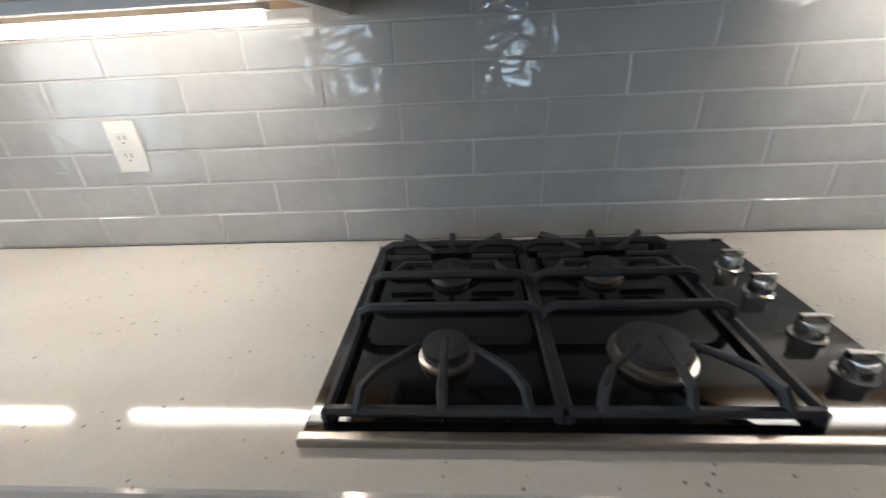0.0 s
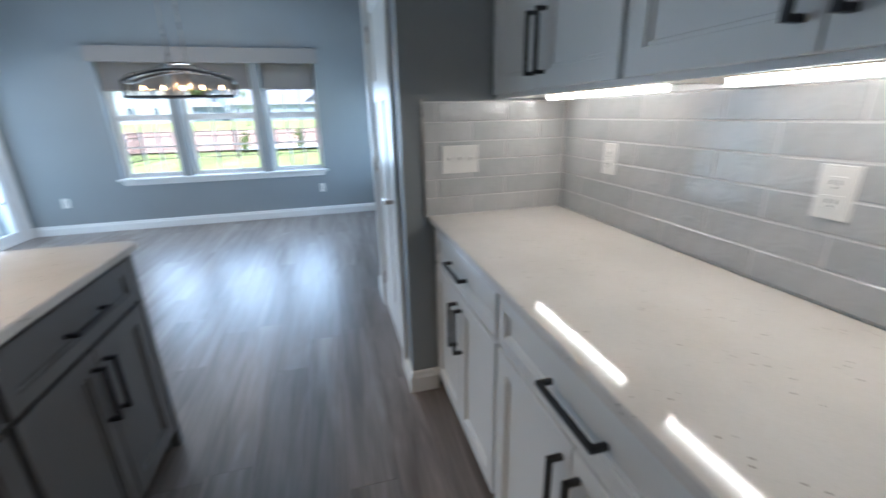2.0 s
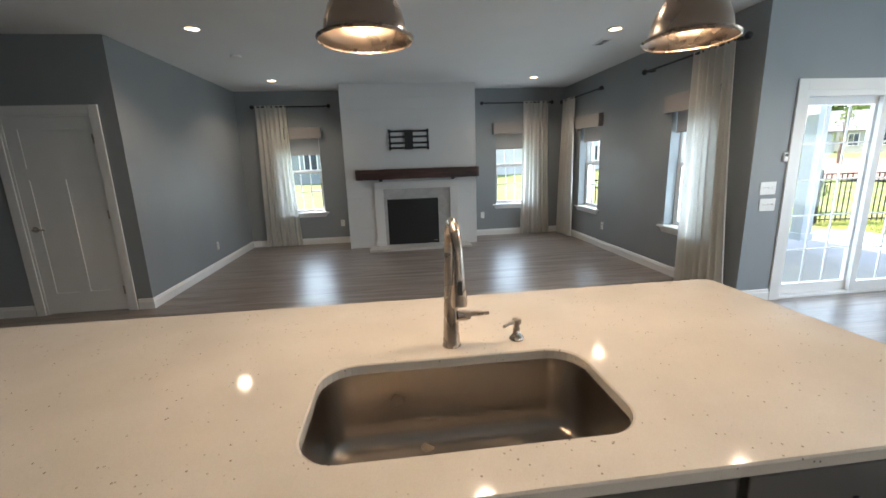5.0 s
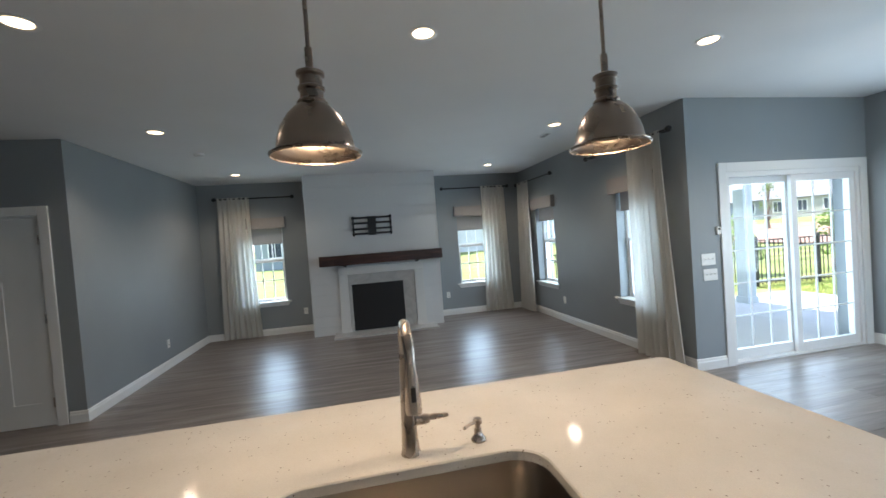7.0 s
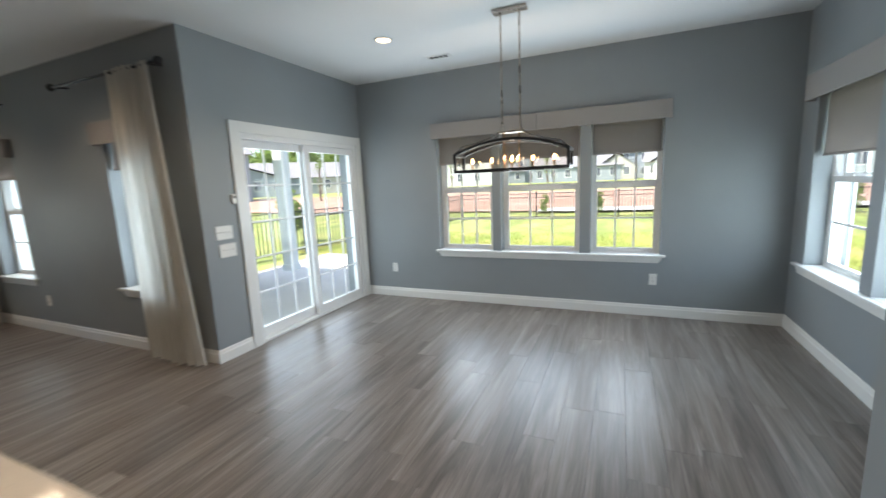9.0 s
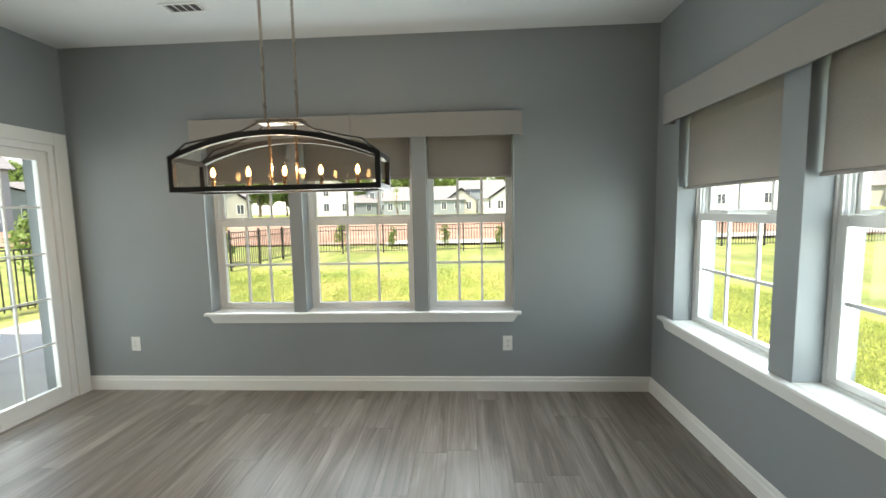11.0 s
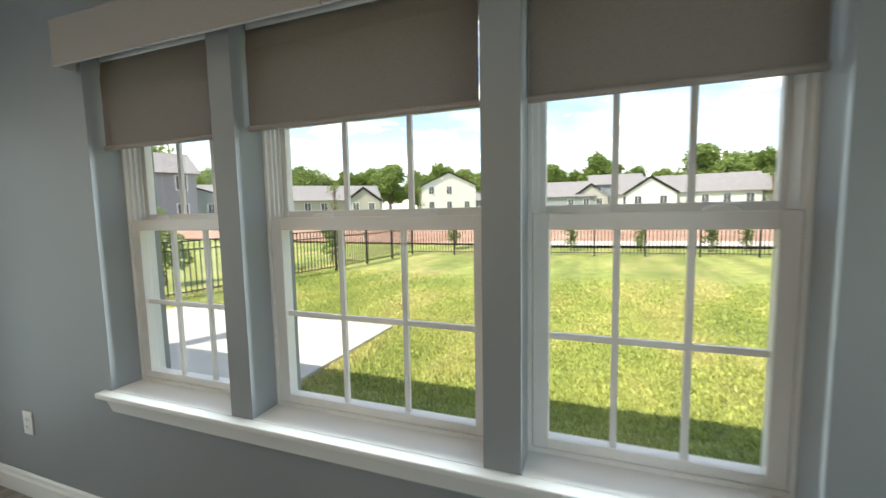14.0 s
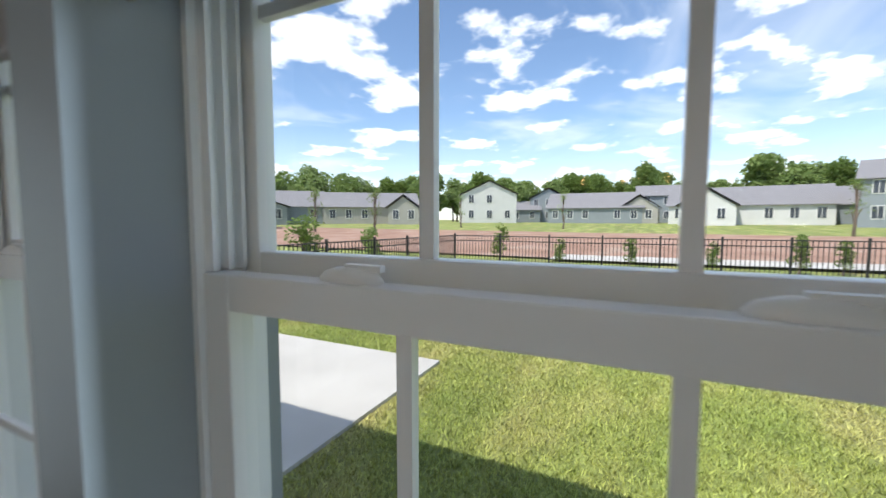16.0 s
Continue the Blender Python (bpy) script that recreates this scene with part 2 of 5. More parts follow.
mow = m.ramp(m.noise(1.1, 2, (0.05, 1, 1)), (0.38, 0.84), (0.6, 1.16))
m.colour(m.mix(1.0, m.mix(1.0, m.mix(1.0, cA, cB, "MULTIPLY"), cC, "MULTIPLY"), mow, "MULTIPLY"))
m.bump(t3, 0.7, 0.04)
m = Mat("bare_soil", (0.33, 0.19, 0.13), 0.95)
m.colour(m.ramp(m.noise(0.4, 6), (0.3, (0.27, 0.15, 0.1)), (0.55, (0.36, 0.22, 0.16)), (0.75, (0.42, 0.33, 0.26))))
m.bump(m.noise(6, 4), 0.5, 0.05)
m = Mat("grass_blade", (0.12, 0.17, 0.04), 0.7)
m.colour(m.mix(1.0, m.ramp(m.noise(0.35, 5, (1, 2.2, 1)), (0.3, (0.24, 0.32, 0.07)), (0.5, (0.38, 0.42, 0.11)), (0.68, (0.52, 0.48, 0.18))), m.ramp(m.n.new("ShaderNodeNewGeometry").outputs["Random Per Island"], (0.0, 0.6), (1.0, 1.4)), "MULTIPLY"))
m = Mat("leaf", (0.07, 0.12, 0.03), 0.7)
m.colour(m.ramp(m.n.new("ShaderNodeNewGeometry").outputs["Random Per Island"], (0.0, (0.11, 0.17, 0.045)), (0.6, (0.2, 0.28, 0.08)), (1.0, (0.3, 0.37, 0.13))))
tr = m.n.new("ShaderNodeBsdfTranslucent")
tr.inputs["Color"].default_value = (0.26, 0.36, 0.1, 1)
mx = m.n.new("ShaderNodeMixShader")
mx.inputs[0].default_value = 0.45
m.l.new(m.b.outputs[0], mx.inputs[1])
m.l.new(tr.outputs[0], mx.inputs[2])
m.l.new(mx.outputs[0], m.n["Material Output"].inputs["Surface"])
m = Mat("bark", (0.16, 0.12, 0.09), 0.9)
m.colour(m.ramp(m.noise(14, 4, (1, 1, 0.3)), (0.3, (0.1, 0.075, 0.055)), (0.7, (0.2, 0.16, 0.12))))
m = Mat("shingle", (0.16, 0.155, 0.165), 0.9)
m.colour(m.ramp(m.noise(3, 4, (1, 1, 4)), (0.3, (0.17, 0.165, 0.175)), (0.7, (0.27, 0.265, 0.275))))


def glowing(name, colour, power):
    g = Mat(name, colour, 0.4)
    g.b.inputs["Emission Color"].default_value = (*colour, 1)
    g.b.inputs["Emission Strength"].default_value = power
    return g.m


glowing("led_strip", (1, 0.9, 0.74), 2.6)
glowing("downlight_lens", (1, 0.72, 0.42), 2.0)
glowing("bulb_glow", (1, 0.62, 0.28), 9)
glowing("pendant_bulb", (1, 0.7, 0.4), 1.2)


def glass(name, gloss, tint=(0.96, 0.98, 0.97), even=None):
    g = Mat(name)
    g.n.remove(g.b)
    t = g.n.new("ShaderNodeBsdfTransparent")
    t.inputs["Color"].default_value = (*tint, 1)
    s = g.n.new("ShaderNodeBsdfGlossy")
    s.inputs["Roughness"].default_value = 0.02
    f = g.n.new("ShaderNodeFresnel")
    f.inputs["IOR"].default_value = gloss
    x = g.n.new("ShaderNodeMixShader")
    if even is None:
        g.l.new(f.outputs[0], x.inputs[0])
    else:
        x.inputs[0].default_value = even
    g.l.new(t.outputs[0], x.inputs[1])
    g.l.new(s.outputs[0], x.inputs[2])
    g.l.new(x.outputs[0], g.n["Material Output"].inputs["Surface"])
    return g.m


glass("pane_glass", 1.45)
glass("lantern_glass", 1.5, (0.93, 0.9, 0.86), 0.07)
glass("bulb_glass", 1.4, (1, 0.93, 0.82), 0.05)


# ---- mesh helpers ----
def box(bm, x0, x1, y0, y1, z0, z1, bevel=0.0):
    vs = [bm.verts.new(p) for p in ((x0, y0, z0), (x1, y0, z0), (x1, y1, z0), (x0, y1, z0), (x0, y0, z1), (x1, y0, z1), (x1, y1, z1), (x0, y1, z1))]
    fs = [bm.faces.new([vs[i] for i in q]) for q in ((3, 2, 1, 0), (4, 5, 6, 7), (0, 1, 5, 4), (1, 2, 6, 5), (2, 3, 7, 6), (3, 0, 4, 7))]
    if bevel:
        es = list({e for f in fs for e in f.edges})
        bmesh.ops.bevel(bm, geom=es, offset=bevel, segments=2, profile=0.6, affect="EDGES", clamp_overlap=True)
    return bm


def boxes(*specs, bevel=0.0):
    bm = bmesh.new()
    for s in specs:
        box(bm, *s, bevel=bevel)
    return bm


def turned(profile, steps=32, centre=(0, 0, 0)):
    """A body of revolution about z, from (radius, height) pairs."""
    bm = bmesh.new()
    rings = []
    for r, z in profile:
        rings.append([bm.verts.new((centre[0] + r * math.cos(2 * math.pi * i / steps), centre[1] + r * math.sin(2 * math.pi * i / steps), centre[2] + z)) for i in range(steps)])
    for a, b in zip(rings, rings[1:]):
        for i in range(steps):
            j = (i + 1) % steps
            bm.faces.new((a[i], a[j], b[j], b[i]))
    for ring in (rings[0], rings[-1]):
        bm.faces.new(ring)
    bmesh.ops.recalc_face_normals(bm, faces=bm.faces)
    return bm


def tube(points, r, steps=10, bm=None, flat=1.0):
    """A round bar along points."""
    bm = bm or bmesh.new()
    pts = [Vector(p) for p in points]
    rings = []
    side = None
    for i, p in enumerate(pts):
        d = (pts[min(i + 1, len(pts) - 1)] - pts[max(i - 1, 0)]).normalized()
        if side is None:
            side = d.cross(Vector((0, 0, 1)) if abs(d.z) < 0.95 else Vector((1, 0, 0))).normalized()
        side = (side - d * side.dot(d)).normalized()
        up = d.cross(side)
        rr = r[i] if isinstance(r, (list, tuple)) else r
        rings.append([bm.verts.new(p + side * rr * math.cos(a) * flat + up * rr * math.sin(a)) for a in (2 * math.pi * k / steps for k in range(steps))])
    for a, b in zip(rings, rings[1:]):
        for i in range(steps):
            j = (i + 1) % steps
            bm.faces.new((a[i], a[j], b[j], b[i]))
    bm.faces.new(rings[0][::-1])
    bm.faces.new(rings[-1])
    return bm


def mesh_of(name, bm, material, smooth=False):
    bmesh.ops.recalc_face_normals(bm, faces=bm.faces)
    me = bpy.data.meshes.new(name)
    bm.to_mesh(me)
    bm.free()
    me.materials.append(SKIN[material])
    if smooth:
        for p in me.polygons:
            p.use_smooth = True
        me.set_sharp_from_angle(angle=radians(40))
    return me


def part(name, bm, material, parent, label="", smooth=False):
    ob = new(name, mesh_of(name, bm, material, smooth))
    ob.parent = parent
    if label:
        ob["label"] = label
    return ob


def thing(name, m, label, category, group="", kind=""):
    ob = new(name)
    ob.empty_display_size = 0.1
    ob.matrix_world = m
    return tagged(ob, label, category, group, kind)


def solid(name, bm, material, label, category, kind="", group="", m=None, smooth=False):
    ob = new(name, mesh_of(name, bm, material, smooth))
    if m:
        ob.matrix_world = m
    return tagged(ob, label, category, group, kind)


def structure(name, bm, material, label, category="wall"):
    return solid(name, bm, material, label, category, "structure")


# ---- the plan ----
WX, NY, SY, LX, LY = -5.762, 1.464, -3.058, -3.456, -7.32
KY, RX, PY, PX = 1.557, -1.57, 0.812, -2.88
EX, EY, FAR_X = 2.447, -4.12, 4.6
FLOOR = 0.025  # top of the planks
OUT = 0.26  # thickness of the outer walls


def wall_run(name, rz, ox, oy, length, openings, thick=OUT, top=CEIL + 0.1, label="blue-grey painted plaster wall"):
    """A wall in its own frame: x along it, y outwards. openings: x0, x1, z0, z1."""
    bm = bmesh.new()
    x = 0.0
    for a, b, z0, z1 in sorted(openings):
        box(bm, x, a, 0, thick, 0, top)
        if z0 > 0.01:
            box(bm, a, b, 0, thick, 0, z0)
        box(bm, a, b, 0, thick, z1, top)
        x = b
    box(bm, x, length, 0, thick, 0, top)
    ob = structure(name, bm, "wall_paint", label)
    ob.matrix_world = pose(ox, oy, 0, 0, 0, rz)
    return ob


SILL, HEAD = 0.665, 2.07
W_OPEN = [(-1.982, -1.305), (-1.204, -0.345), (-0.237, 0.427)]
N_OPEN = [(-5.46, -4.59), (-4.45, -3.7)]
wall_west = wall_run("wall_west", 90, WX, SY - OUT, NY - SY + 2 * OUT, [(a - SY + OUT, b - SY + OUT, SILL - 0.025, HEAD) for a, b in W_OPEN])
wall_north = wall_run("wall_north", 0, WX, NY, RX - 0.11 - WX, [(a - WX, b - WX, SILL - 0.025, HEAD) for a, b in N_OPEN])
SD0, SD1, SDH = -5.645, -3.9, 1.99  # sliding door opening
wall_south = wall_run("wall_south", 180, LX, SY, LX - WX, [(LX - SD1, LX - SD0, 0, SDH)])
L_OPEN = [(-6.6, -5.9), (-4.22, -3.5)]
wall_living_west = wall_run("wall_living_west", 90, LX, LY - OUT, SY - LY, [(a - LY + OUT, b - LY + OUT, 0.595, HEAD) for a, b in L_OPEN])
S_OPEN = [(-2.78, -2.13), (1.1, 1.75)]
wall_living_south = wall_run("wall_living_south", 180, EX + 0.15, LY, EX + 0.15 - LX, [(EX + 0.15 - b, EX + 0.15 - a, 0.595, HEAD) for a, b in S_OPEN])
wall_living_east = structure("wall_living_east", boxes((EX, EX + 0.15, LY, EY - 0.15, 0, CEIL + 0.1)), "wall_paint", "blue-grey painted plaster wall")
DX0, DX1 = 2.69, 3.5
wall_hall = wall_run("wall_hall", 180, FAR_X, EY, FAR_X - EX, [(FAR_X - DX1, FAR_X - DX0, 0, 2.03)], thick=0.15)
wall_kitchen = structure("wall_kitchen", boxes((RX - 0.12, FAR_X, KY + 0.012, KY + 0.2, 0, CEIL + 0.1)), "wall_paint", "painted kitchen wall behind the tiles")
wall_east = structure("wall_east", boxes((FAR_X, FAR_X + 0.15, EY, KY + 0.2, 0, CEIL + 0.1)), "wall_paint", "plain blue-grey wall closing the kitchen")
PD0, PD1, PDH = -2.6, -1.79, 2.03  # pantry door
pantry_wall = wall_run("wall_pantry_front", 0, PX, PY, RX - PX, [(PD0 - PX, PD1 - PX, 0, PDH)], thick=0.12)
structure("wall_pantry_side", boxes((PX, PX + 0.12, PY + 0.12, NY, 0, CEIL + 0.1)), "wall_paint", "blue-grey painted pantry wall")
wall_return = structure("wall_pantry_return", boxes((RX - 0.11, RX, PY + 0.12, KY + 0.012, 0, CEIL + 0.1)), "wall_paint", "grey painted wall end beside the counter")
structure("ceiling", boxes((WX - OUT, FAR_X + 0.15, SY - OUT, NY + OUT + 0.1, CEIL, CEIL + 0.12), (LX - OUT, FAR_X + 0.15, LY - OUT, SY - OUT, CEIL, CEIL + 0.12)), "ceiling_paint", "matt white plaster ceiling", "ceiling")
floor = structure("floor", boxes((WX - 0.1, FAR_X, SY - 0.1, KY + 0.1, -0.2, FLOOR - 0.012), (LX - 0.1, FAR_X, LY - 0.1, SY - 0.1, -0.2, FLOOR - 0.012)), "subfloor", "grey-brown wood-look plank floor", "floor")


def baseboard(x0, y0, x1, y1, nx, ny):
    """A skirting between two points of a wall; n points into the room."""
    bm = bmesh.new()
    length = math.hypot(x1 - x0, y1 - y0)
    prof = [(0, 0), (0.016, 0), (0.016, 0.105), (0.011, 0.115), (0.009, 0.132), (0.004, 0.14), (0, 0.14)]
    ends = []
    for u in (0, length):
        ends.append([bm.verts.new((u, d, z)) for d, z in prof])
    for i in range(len(prof)):
        j = (i + 1) % len(prof)
        bm.faces.new((ends[0][i], ends[0][j], ends[1][j], ends[1][i]))
    bm.faces.new(ends[0])
    bm.faces.new(ends[1])
    ob = structure("baseboard", bm, "trim_paint", "white painted wooden baseboard", "baseboard")
    d = Vector(((x1 - x0) / length, (y1 - y0) / length, 0))
    ob.matrix_world = Matrix(((d.x, nx, 0, x0 + nx * 0.001), (d.y, ny, 0, y0 + ny * 0.001), (0, 0, 1, 0), (0, 0, 0, 1)))


baseboard(WX, SY, WX, NY, 1, 0)
baseboard(WX + 0.017, NY, PX, NY, 0, -1)
baseboard(LX + 0.016, SY, SD1 + 0.1, SY, 0, 1)
baseboard(LX, LY, LX, SY + 0.016, 1, 0)
baseboard(LX + 0.017, LY, -1.64, LY, 0, 1)
baseboard(0.64, LY, EX - 0.017, LY, 0, 1)
baseboard(EX, LY, EX, EY + 0.016, -1, 0)
baseboard(EX - 0.016, EY, DX0 - 0.1, EY, 0, 1)
baseboard(DX1 + 0.1, EY, FAR_X, EY, 0, 1)
baseboard(PX, PY, PD0 - 0.09, PY, 0, -1)
baseboard(PD1 + 0.09, PY, RX + 0.016, PY, 0, -1)
baseboard(RX, PY, RX, 0.94, 1, 0)
baseboard(PX, PY - 0.016, PX, NY - 0.017, -1, 0)
baseboard(FAR_X, EY + 0.017, FAR_X, 0.9, -1, 0)


# ---- windows ----
def pane_sheet(x0, x1, y, z0, z1, parent):
    """A pane of glass, turned to the room."""
    me = bpy.data.meshes.new("pane")
    me.from_pydata([(x0, y, z0), (x1, y, z0), (x1, y, z1), (x0, y, z1)], [], [(0, 1, 2, 3)])
    me.materials.append(SKIN["pane_glass"])
    ob = new("pane", me)
    ob.parent = parent
    return ob


def window(name, rz, ox, oy, w, z0, z1, recess=0.123, label="white vinyl double-hung window with grilles"):
    """A double-hung window in its opening: x along the wall from the opening's corner, y outwards, z from the sill."""
    win = thing(name, pose(ox, oy, 0, 0, 0, rz), label, "window", kind="structure")
    mid, f, y0 = (z0 + z1) / 2, 0.011, recess
    part("window_frame", boxes((0, f, y0, y0 + 0.105, z0, z1), (w - f, w, y0, y0 + 0.105, z0, z1), (f, w - f, y0, y0 + 0.105, z0, z0 + 0.014), (f, w - f, y0, y0 + 0.105, z1 - 0.03, z1)), "vinyl", win)
    for x in (f, w - f - 0.016):
        for d in (0.012, 0.034, 0.056):
            part("track_rib", boxes((x, x + 0.016, y0 + d, y0 + d + 0.006, mid + 0.024, z1 - 0.03)), "vinyl", win)
    for nm, ya, yb, za, zb in (("lower_sash", y0 + 0.006, y0 + 0.044, z0 + 0.015, mid + 0.022), ("upper_sash", y0 + 0.068, y0 + 0.1, mid - 0.018, z1 - 0.03)):
        s, t, b = (0.046, 0.046, 0.03) if nm == "lower_sash" else (0.03, 0.04, 0.064)
        x0, x1 = f + 0.003, w - f - 0.003
        sash = part(nm, boxes((x0, x0 + s, ya, yb, za, zb), (x1 - s, x1, ya, yb, za, zb), (x0 + s, x1 - s, ya, yb, za, za + b), (x0 + s, x1 - s, ya, yb, zb - t, zb), bevel=0.003), "vinyl", win)
        gx0, gx1, gz0, gz1 = x0 + s, x1 - s, za + b, zb - t
        yc = (ya + yb) / 2
        pane = pane_sheet(gx0 - 0.004, gx1 + 0.004, yc, gz0 - 0.004, gz1 + 0.004, sash)
        pane.visible_shadow = False
        for k in (1, 2):
            x = gx0 + (gx1 - gx0) * k / 3
            part("muntin", boxes((x - 0.009, x + 0.009, yc - 0.007, yc + 0.007, gz0, gz1)), "vinyl", sash)
        z = (gz0 + gz1) / 2 + (0.0 if nm == "lower_sash" else 0.03)
        part("muntin", boxes((gx0, gx1, yc - 0.0065, yc + 0.0065, z - 0.009, z + 0.009)), "vinyl", sash)
        if nm == "lower_sash":
            for x in (w * 0.27, w * 0.73):
                bm = turned([(0.034, 0), (0.034, 0.004), (0.028, 0.011), (0.014, 0.016)], 20)
                bmesh.ops.scale(bm, vec=(1.25, 0.42, 1), verts=bm.verts)
                box(bm, -0.006, 0.042, -0.004, 0.006, 0.012, 0.02, bevel=0.002)
                bmesh.ops.translate(bm, vec=(x, yc + 0.004, zb), verts=bm.verts)
                part("sash_lock", bm, "vinyl", win, smooth=True)
    return win


def stool(rz, ox, oy, x0, x1, z, openings, depth=0.143):
    """A sill board with horns, and the apron under it."""
    st = thing("window_sill", pose(ox, oy, 0, 0, 0, rz), "white painted wooden window sill with an apron", "window sill", kind="structure")
    bm = boxes((x0, x1, -0.045, -0.001, z - 0.024, z), bevel=0.006)
    for a, b in openings:
        box(bm, a + 0.001, b - 0.001, -0.001, depth - 0.02, z - 0.024, z)
    part("sill_board", bm, "trim_paint", st)
    bm = bmesh.new()
    zz = [(z - 0.024, -0.02, 0.025), (z - 0.032, -0.02, 0.027), (z - 0.085, -0.014, 0.06)]
    vs = [[bm.verts.new((x0 + i, y, h)), bm.verts.new((x1 - i, y, h)), bm.verts.new((x1 - i, -0.0005, h)), bm.verts.new((x0 + i, -0.0005, h))] for h, y, i in zz]
    for a, b in zip(vs, vs[1:]):
        for i in range(4):
            bm.faces.new((a[i], a[(i + 1) % 4], b[(i + 1) % 4], b[i]))
    bm.faces.new(vs[0])
    bm.faces.new(vs[-1])
    part("apron", bm, "trim_paint", st)


def roller_shade(rz, ox, oy, w, z0, z1, y=0.058, group="roller shades"):
    sh = thing("roller_shade", pose(ox, oy, 0, 0, 0, rz), "taupe fabric roller shade half lowered in the window", "window shade", group)
    bm = bmesh.new()
    rows = [(0.012, z1), (0.0, z1 - 0.1), (0.001, (z0 + z1) / 2), (0, z0)]
    grid = [[bm.verts.new((x, y + d, z)) for x in (0.012, w * 0.35, w * 0.7, w - 0.018)] for d, z in rows]
    for a, b in zip(grid, grid[1:]):
        for i in range(3):
            bm.faces.new((a[i], a[i + 1], b[i + 1], b[i]))
    bmesh.ops.solidify(bm, geom=bm.faces[:], thickness=0.0015)
    part("fabric", bm, "shade_fabric", sh)
    part("hem_bar", tube([(0.01, y, z0), (w - 0.016, y, z0)], 0.0095, 10), "shade_fabric", sh, smooth=True)
    part("roller", tube([(0.01, y + 0.025, z1 - 0.022), (w - 0.01, y + 0.025, z1 - 0.02)], 0.02, 12), "vinyl", sh, smooth=True)


def valance(rz, ox, oy, x0, x1, z0, z1, seam=None):
    """An upholstered box over a window: thin front and ends."""
    v = thing("window_valance", pose(ox, oy, 0, 0, 0, rz), "taupe fabric box valance over the window", "valance")
    d = 0.075
    cuts = [x0, seam, x1] if seam else [x0, x1]
    for a, b in zip(cuts, cuts[1:]):
        part("front_panel", boxes((a + 0.001, b - 0.001, -d, -d + 0.014, z0, z1), bevel=0.004), "valance_fabric", v)
    part("end_panel", boxes((x0 + 0.001, x0 + 0.014, -d + 0.014, -0.001, z0, z1)), "valance_fabric", v)
    part("end_panel", boxes((x1 - 0.014, x1 - 0.001, -d + 0.014, -0.001, z0, z1)), "valance_fabric", v)
    part("top_panel", boxes((x0 + 0.014, x1 - 0.014, -d + 0.014, -0.001, z1 - 0.014, z1 - 0.002)), "valance_fabric", v)


wi = 0
for a, b in W_OPEN:
    wi += 1
    window(f"window_{wi}", 90, WX, a, b - a, SILL, HEAD)
for (a, b), z in zip(W_OPEN, (1.69, 1.702, 1.696)):
    roller_shade(90, WX, a, b - a, z, HEAD)
stool(90, WX, 0, -2.025, 0.475, SILL, W_OPEN)
valance(90, WX, 0, -2.02, 0.48, 1.985, 2.155, seam=-0.78)
for a, b in N_OPEN:
    wi += 1
    window(f"window_{wi}", 0, a, NY, b - a, SILL, HEAD)
    roller_shade(0, a, NY, b - a, 1.56, HEAD)
stool(0, 0, NY, -5.6, -3.63, SILL, N_OPEN)
valance(0, 0, NY, -5.53, -3.6, 1.985, 2.18)
for a, b in L_OPEN:
    wi += 1
    window(f"window_{wi}", 90, LX, a, b - a, 0.62, HEAD)
    roller_shade(90, LX, a, b - a, 1.72, HEAD)
    stool(90, LX, a, -0.07, b - a + 0.07, 0.62, [(0, b - a)])
    valance(90, LX, a, -0.06, b - a + 0.06, 1.93, 2.12)
for a, b in S_OPEN:
    wi += 1
    window(f"window_{wi}", 180, b, LY, b - a, 0.62, HEAD)
    roller_shade(180, b, LY, b - a, 1.66, HEAD)
    stool(180, b, LY, -0.07, b - a + 0.07, 0.62, [(0, b - a)])
    valance(180, b, LY, -0.06, b - a + 0.06, 1.93, 2.12)


